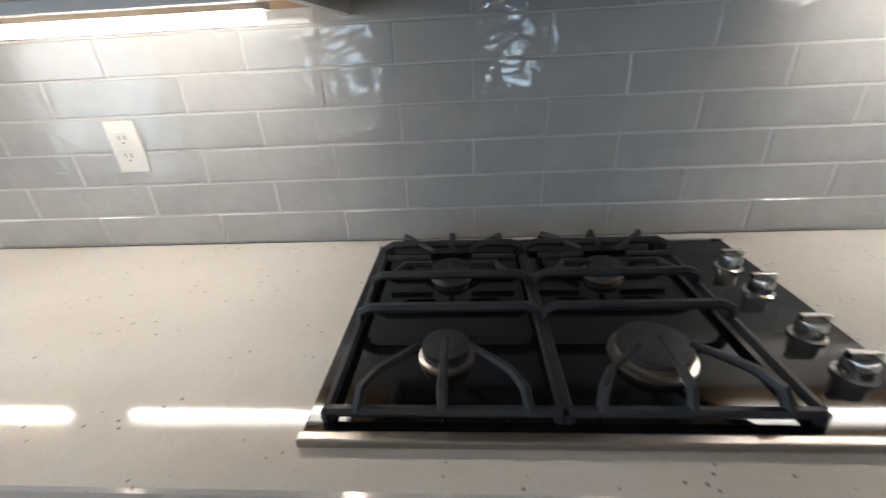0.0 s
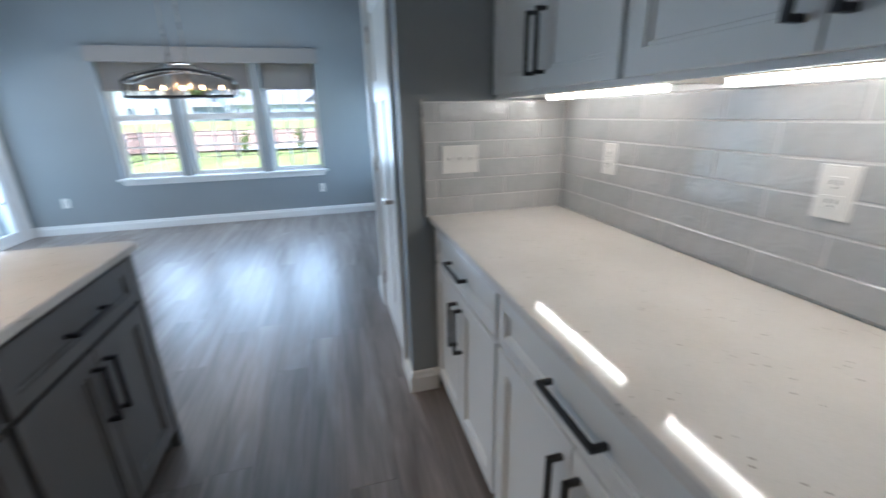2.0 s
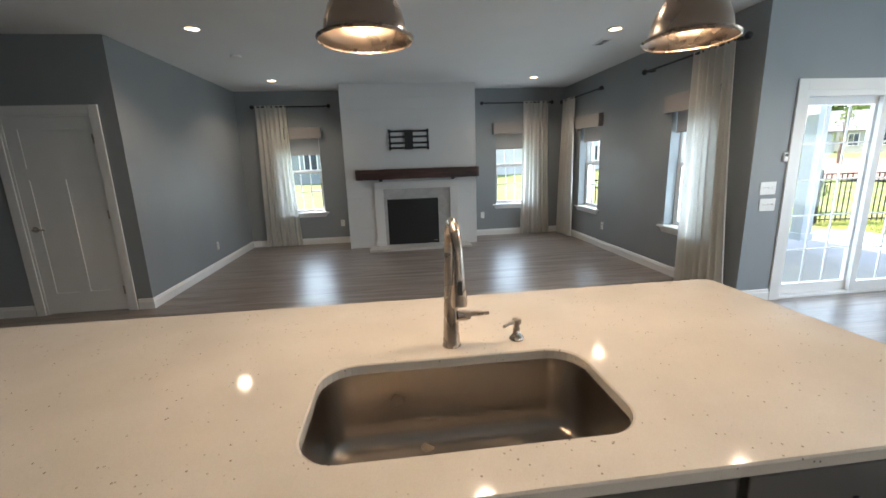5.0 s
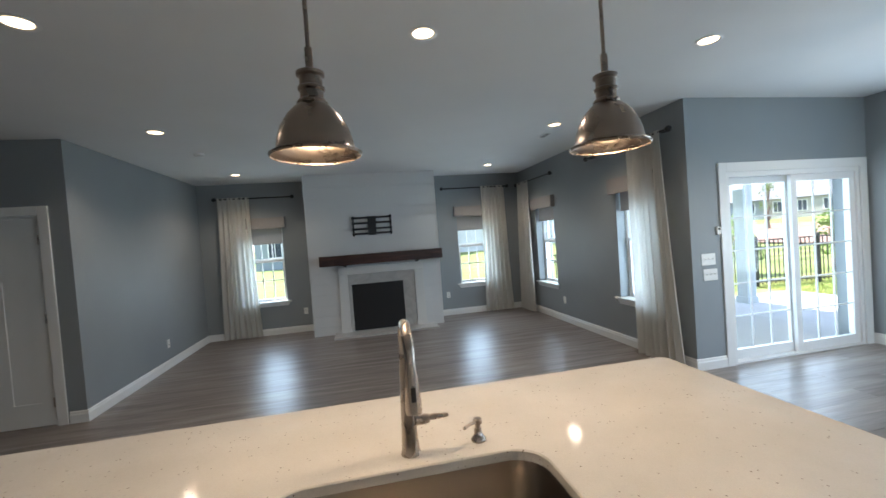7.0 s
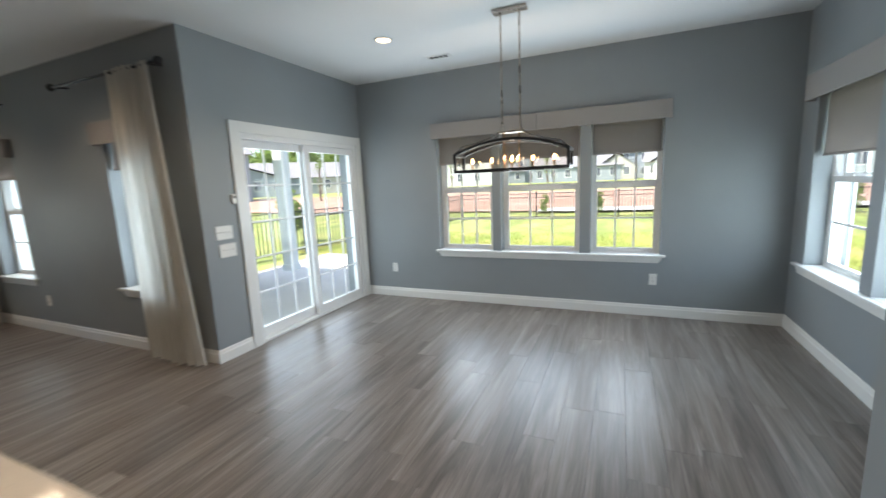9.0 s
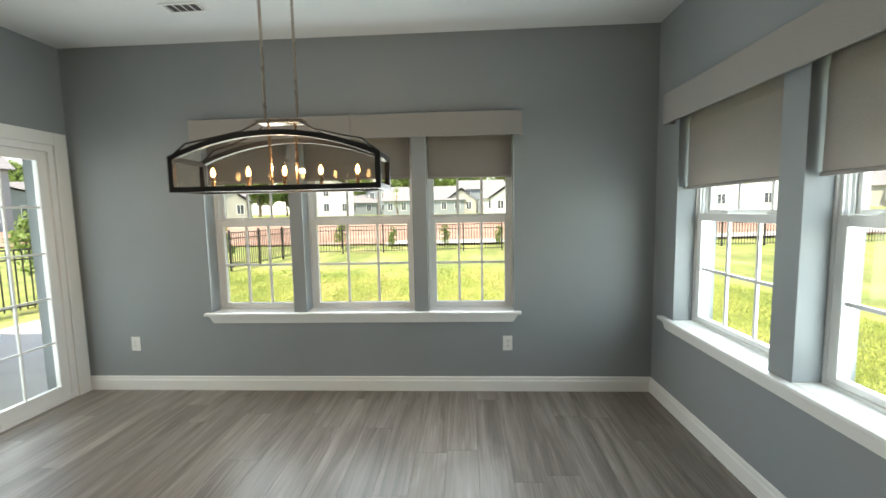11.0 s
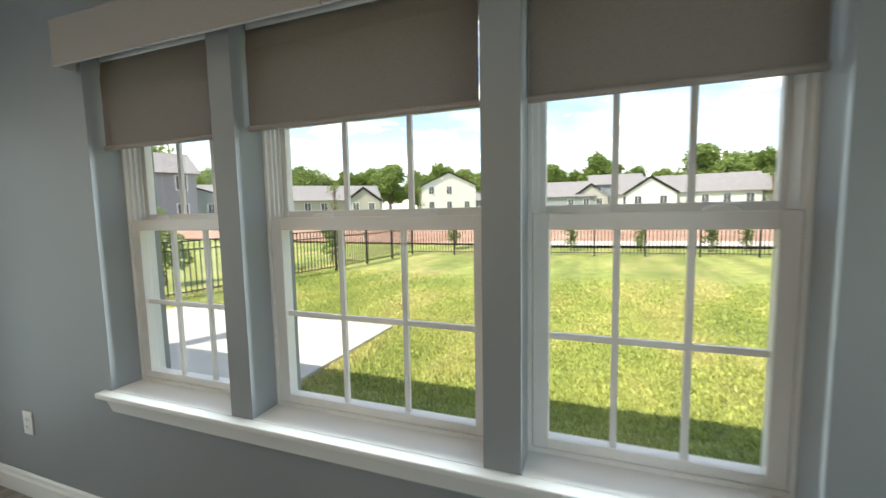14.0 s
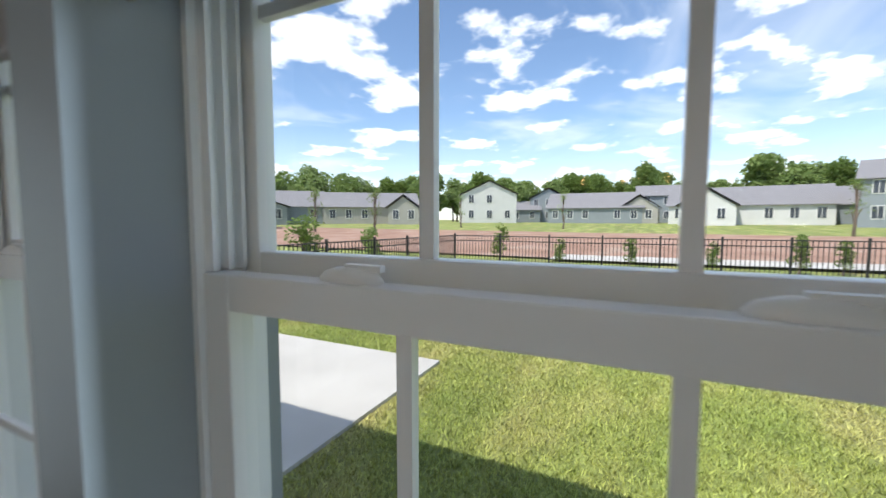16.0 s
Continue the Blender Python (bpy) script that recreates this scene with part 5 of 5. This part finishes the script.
def fence(points, name="garden_fence"):
    """Black metal fence: posts, rails, pickets."""
    f = thing(name, pose(0, 0, 0), "black metal picket fence round the garden", "fence")
    picks = bmesh.new()
    for (x0, y0), (x1, y1) in zip(points, points[1:]):
        length = math.hypot(x1 - x0, y1 - y0)
        n = max(1, round(length / 1.83))
        for k in range(n):
            a, b = k / n, (k + 1) / n
            ax, ay, bx, by = x0 + (x1 - x0) * a, y0 + (y1 - y0) * a, x0 + (x1 - x0) * b, y0 + (y1 - y0) * b
            za, zb = ground_z(ax, ay), ground_z(bx, by)
            part("post", boxes((ax - 0.028, ax + 0.028, ay - 0.028, ay + 0.028, za - 0.1, za + 1.27)), "black_metal", f)
            for h in (0.12, 1.0, 1.18):
                part("rail", tube([(ax, ay, za + h), (bx, by, zb + h)], 0.015, 4), "black_metal", f)
            m = round(length / n / 0.115)
            for i in range(1, m):
                s = i / m
                qx, qy, qz = ax + (bx - ax) * s, ay + (by - ay) * s, za + (zb - za) * s
                box(picks, qx - 0.009, qx + 0.009, qy - 0.009, qy + 0.009, qz + 0.06, qz + 1.2)
    p = part("pickets", picks, "black_metal", f)
    p["kind"] = "stuff"


fence([(-3.8, -9.6), (-8.5, -8.4), (-14.8, -7.2), (-19.6, -6.9), (-20.3, 0), (-20.4, 5), (-20.5, 11), (-20.5, 18), (-12, 18.5), (-1, 19)])


def far_house(x, y, w, d, storeys, siding, face, roof_h, label, gable_front=False):
    """A house with walls, gable roof and windows. face: degrees its front looks to."""
    z = ground_z(x, y) - 0.1
    w, d = w * 1.15, d * 1.1
    h = thing("house", pose(x, y, z, 0, 0, face), label, "house", "houses beyond the field")
    hh = 2.7 * storeys + 0.1
    part("wall", boxes((-w / 2, w / 2, -d / 2, d / 2, -0.5, hh)), siding, h)
    for ax, half, other in ((0, w / 2, d / 2),) if not gable_front else ((1, d / 2, w / 2),):
        bm = bmesh.new()
        o = 0.4
        pts = [(-half - o, -other - o, hh), (half + o, -other - o, hh), (half + o, 0, hh + roof_h), (-half - o, 0, hh + roof_h), (half + o, other + o, hh), (-half - o, other + o, hh)]
        if ax:
            pts = [(-b, a, c) for a, b, c in pts]
        v = [bm.verts.new(p) for p in pts] + [bm.verts.new((p[0], p[1], p[2] + 0.1)) for p in pts]
        for q in ((0, 1, 2, 3), (3, 2, 4, 5), (6, 7, 8, 9), (9, 8, 10, 11), (0, 1, 7, 6), (5, 4, 10, 11)):
            bm.faces.new([v[i] for i in q])
        part("roof", bm, "shingle", h)
        bm = bmesh.new()
        for s in (-half + 0.01, half - 0.01):
            tri = [(s, -other, hh), (s, other, hh), (s, 0, hh + roof_h * other / (other + o))]
            if ax:
                tri = [(-b, a, c) for a, b, c in tri]
            bm.faces.new([bm.verts.new(p) for p in tri])
        part("gable", bm, siding, h)
    nx = max(2, int(w / 2.6))
    for st in range(storeys):
        for k in range(nx):
            if (k + st) % 4 == 3:
                continue
            cx = -w / 2 + (k + 0.5) * w / nx
            zc = 1.0 + 2.9 * st
            wdw = part("window", boxes((cx - 0.55, cx + 0.55, -d / 2 - 0.06, -d / 2 - 0.005, zc - 0.08, zc + 1.5)), "trim_paint", h)
            part("pane", boxes((cx - 0.46, cx - 0.03, -d / 2 - 0.075, -d / 2 - 0.061, zc, zc + 1.42), (cx + 0.03, cx + 0.46, -d / 2 - 0.075, -d / 2 - 0.061, zc, zc + 1.42)), "far_glass", wdw)
        wdw = part("window", boxes((w / 2 + 0.005, w / 2 + 0.06, -0.5, 0.5, 1.0 + 2.9 * st, 2.4 + 2.9 * st)), "trim_paint", h)
        part("pane", boxes((w / 2 + 0.061, w / 2 + 0.075, -0.4, 0.4, 1.08 + 2.9 * st, 2.32 + 2.9 * st)), "far_glass", wdw)
    return h


EYE = (-5.7, -0.8)
ROW = [  # bearing, distance, width, depth, storeys, siding, roof height, gable to the front
    (143, 62, 14, 9, 1, "siding_grey", 2.6, True), (137.5, 68, 13, 10, 1, "siding_grey", 3.0, False), (132.5, 82, 7, 8, 1, "siding_tan", 2.4, True),
    (125.5, 66, 14, 9, 1, "siding_tan", 2.8, False), (120.8, 62, 4.5, 7, 1, "siding_tan", 2.2, True), (109.5, 72, 9, 10, 2, "siding_white", 2.6, True),
    (105.5, 84, 9, 8, 1, "siding_grey", 2.2, False), (101, 86, 7, 8, 2, "siding_grey", 2.4, True), (95, 72, 14, 9, 1, "siding_grey", 3.0, False),
    (89.5, 72, 5, 9, 1, "siding_tan", 2.3, True), (87, 84, 9, 9, 2, "siding_grey", 2.4, False), (79, 68, 17, 9, 1, "siding_white", 3.0, False), (82.5, 63, 6, 8, 1, "siding_white", 2.6, True),
    (71, 72, 15, 9, 1, "siding_grey", 2.8, False), (66, 62, 8, 9, 2, "siding_grey", 2.6, False), (57, 66, 12, 9, 2, "siding_white", 2.6, True), (48, 70, 13, 9, 1, "siding_tan", 2.8, False), (38, 68, 11, 9, 2, "siding_grey", 2.6, False), (26, 70, 13, 9, 2, "siding_white", 2.6, True), (12, 72, 13, 9, 1, "siding_tan", 2.8, False),
    (150, 46, 12, 9, 2, "siding_grey", 2.6, False), (158, 44, 11, 9, 1, "siding_grey", 2.8, True), (166, 40, 12, 9, 2, "siding_white", 2.6, False), (176, 36, 13, 9, 2, "siding_white", 2.6, False), (190, 34, 13, 9, 2, "siding_grey", 2.6, True),
]
SIDE = {"siding_grey": "grey", "siding_white": "white", "siding_tan": "beige"}
for bear, dist, w, d, st, sid, rh, gf in ROW:
    a = radians(bear)
    dist *= 1.16
    far_house(EYE[0] - dist * math.sin(a), EYE[1] + dist * math.cos(a), w, d, st, sid, bear + ((bear * 7) % 13 - 6), rh, f"{'two' if st == 2 else 'one'}-storey {SIDE[sid]} sided house with dark shingle roof", gf)


def tree_meshes(seed, height, spread, leaves, leaf, trunk_h):
    """Trunk with limbs, and a crown of many small leaf clumps in uneven lobes."""
    rnd = random.Random(seed)
    bm = tube([(0, 0, -0.3), (0.03 * height, 0, trunk_h * 0.6), (0, 0.02 * height, trunk_h * 1.3), (0.01, 0, height * 0.8)], [0.03 * height, 0.022 * height, 0.015 * height, 0.004 * height], 8)
    lobes = []
    for k in range(11):
        a, r = rnd.uniform(0, 6.28), spread * rnd.uniform(0.25, 0.75)
        z = trunk_h + (height - trunk_h) * rnd.uniform(0.15, 0.85)
        r *= 1.1 - 0.55 * (z - trunk_h) / (height - trunk_h)
        c = Vector((r * math.cos(a), r * math.sin(a), z))
        lobes.append((c, spread * rnd.uniform(0.28, 0.5)))
        tube([(0, 0, max(0.3, z - 0.25 * height)), tuple(c * 0.6 + Vector((0, 0, z * 0.38))), tuple(c)], [0.009 * height, 0.006 * height, 0.002 * height], 5, bm)
    lobes.append((Vector((0, 0, height * 0.85)), spread * 0.35))
    me_t = mesh_of("trunk", bm, "bark")
    verts, faces = [], []
    for i in range(leaves):
        c, rad = rnd.choice(lobes)
        d = Vector((rnd.gauss(0, 1), rnd.gauss(0, 1), rnd.gauss(0, 1))).normalized()
        p = c + d * rad * rnd.uniform(0.45, 1.0) ** 0.5 * rnd.uniform(0.8, 1.15)
        u = Vector((rnd.gauss(0, 1), rnd.gauss(0, 1), rnd.gauss(0, 0.7))).normalized() * leaf * rnd.uniform(0.6, 1.4)
        v = u.orthogonal().normalized() * leaf * rnd.uniform(0.4, 0.8)
        n0 = len(verts)
        verts += [p - u, p + v, p + u, p - v]
        faces.append((n0, n0 + 1, n0 + 2, n0 + 3))
    me_c = bpy.data.meshes.new("crown")
    me_c.from_pydata(verts, [], faces)
    me_c.materials.append(SKIN["leaf"])
    return me_t, me_c


def tree(meshes, x, y, scale, rot, label="leafy green deciduous tree", category="tree", group="trees behind the houses"):
    t = thing("tree", pose(x, y, ground_z(x, y), 0, 0, rot) @ Matrix.Scale(scale, 4), label, category, group)
    for nm, me in zip(("trunk", "crown"), meshes):
        ob = new(nm, me)
        ob.parent = t


rt = random.Random(7)
BIG = [tree_meshes(s, 10, 4.2, 2600, 0.34, 2.2) for s in (1, 2, 3)]
for k in range(92):
    b = 8 + k * 1.75 + rt.uniform(-1.2, 1.2)
    if 6 < b < 60 and k % 2:
        continue
    r = rt.uniform(98, 125) if b < 147 else rt.uniform(62, 80)
    tree(rt.choice(BIG), EYE[0] - r * math.sin(radians(b)), EYE[1] + r * math.cos(radians(b)), rt.uniform(0.9, 1.4), rt.uniform(0, 360))
YOUNG = [tree_meshes(s, 2.0, 0.62, 900, 0.06, 0.25) for s in (11, 12)]
for x, y, s in ((-22.1, -5.9, 0.85), (-21.9, -3.4, 0.58), (-22, -0.9, 0.6), (-22.1, 1.7, 0.55), (-22, 4.0, 0.7), (-22.4, 5.2, 0.6), (-22.3, 8.5, 0.65), (-16.6, -8.6, 0.8), (-14.2, -9.2, 1.0), (-11.5, -9.9, 1.0)):
    tree(YOUNG[int(abs(x * 10)) % 2], x, y, s, x * 50, "young leafy shrub beyond the fence", "shrub", "shrubs along the fence")
SLIM = [tree_meshes(s, 4.6, 1.0, 420, 0.07, 1.5) for s in (21,)]
for b, r in ((133, 42), (125, 40), (99, 52), (70, 44), (113, 56)):
    tree(SLIM[0], EYE[0] - r * math.sin(radians(b)), EYE[1] + r * math.cos(radians(b)), 1.0, b * 5, "young slender tree with sparse leaves", "tree", "young trees in the field")


def grass(seed, count):
    """Short mown blades over the lawn nearest the windows."""
    rg = np.random.default_rng(seed)
    r = 1.0 - rg.random(count) ** 0.55
    x = -6.1 - 9.2 * r
    y = -8.5 + rg.random(count) * 14.5
    keep = (x < -9.95) | (y > -2.8)
    x, y, r = x[keep], y[keep], r[keep]
    count = len(x)
    h = 0.022 + 0.034 * rg.random(count)
    a = rg.random(count) * 6.283
    wd = 0.004 + 0.004 * rg.random(count) + 0.004 * r
    lean = rg.normal(0, 0.02, (count, 2))
    z = np.array([ground_z(p, q) for p, q in zip(x, y)]) - 0.004
    v = np.empty((count * 3, 3))
    v[0::3] = np.stack([x - wd * np.cos(a), y - wd * np.sin(a), z], 1)
    v[1::3] = np.stack([x + wd * np.cos(a), y + wd * np.sin(a), z], 1)
    v[2::3] = np.stack([x + lean[:, 0], y + lean[:, 1], z + h], 1)
    me = bpy.data.meshes.new("grass")
    me.from_pydata(v.tolist(), [], np.arange(count * 3).reshape(-1, 3).tolist())
    me.materials.append(SKIN["grass_blade"])
    tagged(new("grass", me), "short mown yellow-green grass blades", "grass", kind="stuff")


grass(5, 300000)


# ---- wall tiles ----
def tile_mesh(w, h, t=0.008):
    bm = bmesh.new()
    e = 0.0025
    r0 = [bm.verts.new(p) for p in ((0, 0, 0), (w, 0, 0), (w, 0, h), (0, 0, h))]
    r1 = [bm.verts.new(p) for p in ((0, -t + e, 0), (w, -t + e, 0), (w, -t + e, h), (0, -t + e, h))]
    r2 = [bm.verts.new(p) for p in ((e, -t, e), (w - e, -t, e), (w - e, -t, h - e), (e, -t, h - e))]
    for a, b in ((r0, r1), (r1, r2)):
        for i in range(4):
            bm.faces.new((a[i], a[(i + 1) % 4], b[(i + 1) % 4], b[i]))
    bm.faces.new(r2)
    return mesh_of("tile", bm, "tile_glaze")


TH, TW, GAP = 0.0785, 0.3125, 0.0025


def tiling(parent, m, length, z0, rows, shift):
    """Rows of offset tiles along x in the frame m, as children of a wall."""
    cache = {}
    for r in range(rows):
        x = -((shift + (TW / 2 if r % 2 else 0)) % TW)
        while x < length - 0.004:
            a, b = max(x, 0), min(x + TW - GAP, length)
            if b - a > 0.012:
                key = round(b - a, 4)
                if key not in cache:
                    cache[key] = tile_mesh(b - a, TH - GAP)
                ob = new("tile", cache[key])
                ob.parent = parent
                ob.matrix_world = m @ pose(a, 0, z0 + r * TH, random.uniform(-0.25, 0.25), 0, random.uniform(-0.12, 0.12))
            x += TW


gr = structure("backsplash_grout", boxes((RX, 1.72, KY + 0.0006, KY + 0.011, CT, UZ + 0.06)), "grout", "pale grout bed of the kitchen backsplash")
gr2 = structure("backsplash_return_grout", boxes((RX + 0.0005, RX + 0.008, 0.905, KY, CT, UZ - 0.01)), "grout", "pale grout bed of the backsplash return")
tiling(gr, pose(RX + 0.012, KY + 0.007, 0), 1.72 - RX - 0.012, CT + 0.003, 7, (RX + 0.012 - 0.006) % TW)
tiling(gr2, pose(RX + 0.0015, 0.905, 0, 0, 0, 90), KY - 0.905 - 0.004, CT + 0.003, 6, 0.1)
structure("backsplash_edge_trim", boxes((RX + 0.0005, RX + 0.011, 0.898, 0.9045, CT, UZ)), "steel", "thin metal edge strip of the backsplash", "trim")

# ---- floor planks ----
PW, PL = 0.181, 1.22
full = {}


def plank_mesh(length, width):
    bm = bmesh.new()
    e = 0.0005
    t = [bm.verts.new(p) for p in ((e, e, 0), (length - e, e, 0), (length - e, width - e, 0), (e, width - e, 0))]
    b = [bm.verts.new(p) for p in ((0, 0, -0.0012), (length, 0, -0.0012), (length, width, -0.0012), (0, width, -0.0012))]
    c = [bm.verts.new(p) for p in ((0, 0, -0.011), (length, 0, -0.011), (length, width, -0.011), (0, width, -0.011))]
    bm.faces.new(t)
    for lo, hi in ((b, t), (c, b)):
        for i in range(4):
            bm.faces.new((lo[i], lo[(i + 1) % 4], hi[(i + 1) % 4], hi[i]))
    return mesh_of("plank", bm, "plank")


rp = random.Random(3)
far_planks = []
y = KY
while y > LY - 0.1:
    y -= PW
    left = WX - 0.02 if y > SY - 0.12 else LX - 0.02
    x = left - rp.uniform(0.1, PL)
    while x < FAR_X:
        a, b = max(x, left), min(x + PL - 0.0006, FAR_X)
        if b - a > 0.02:
            if y > SY and a < 2.0:
                key = round(b - a, 3)
                if key not in full:
                    full[key] = plank_mesh(b - a, PW - 0.0006)
                ob = new("plank", full[key])
                ob.parent = floor
                ob.location = (a, y, FLOOR)
            else:
                far_planks.append((a, b, y))
        x += PL
bm = bmesh.new()
for a, b, yy in far_planks:
    box(bm, a, b, yy, yy + PW - 0.0012, FLOOR - 0.011, FLOOR)
rest = part("planks", bm, "plank", floor)
rest["kind"] = "stuff"
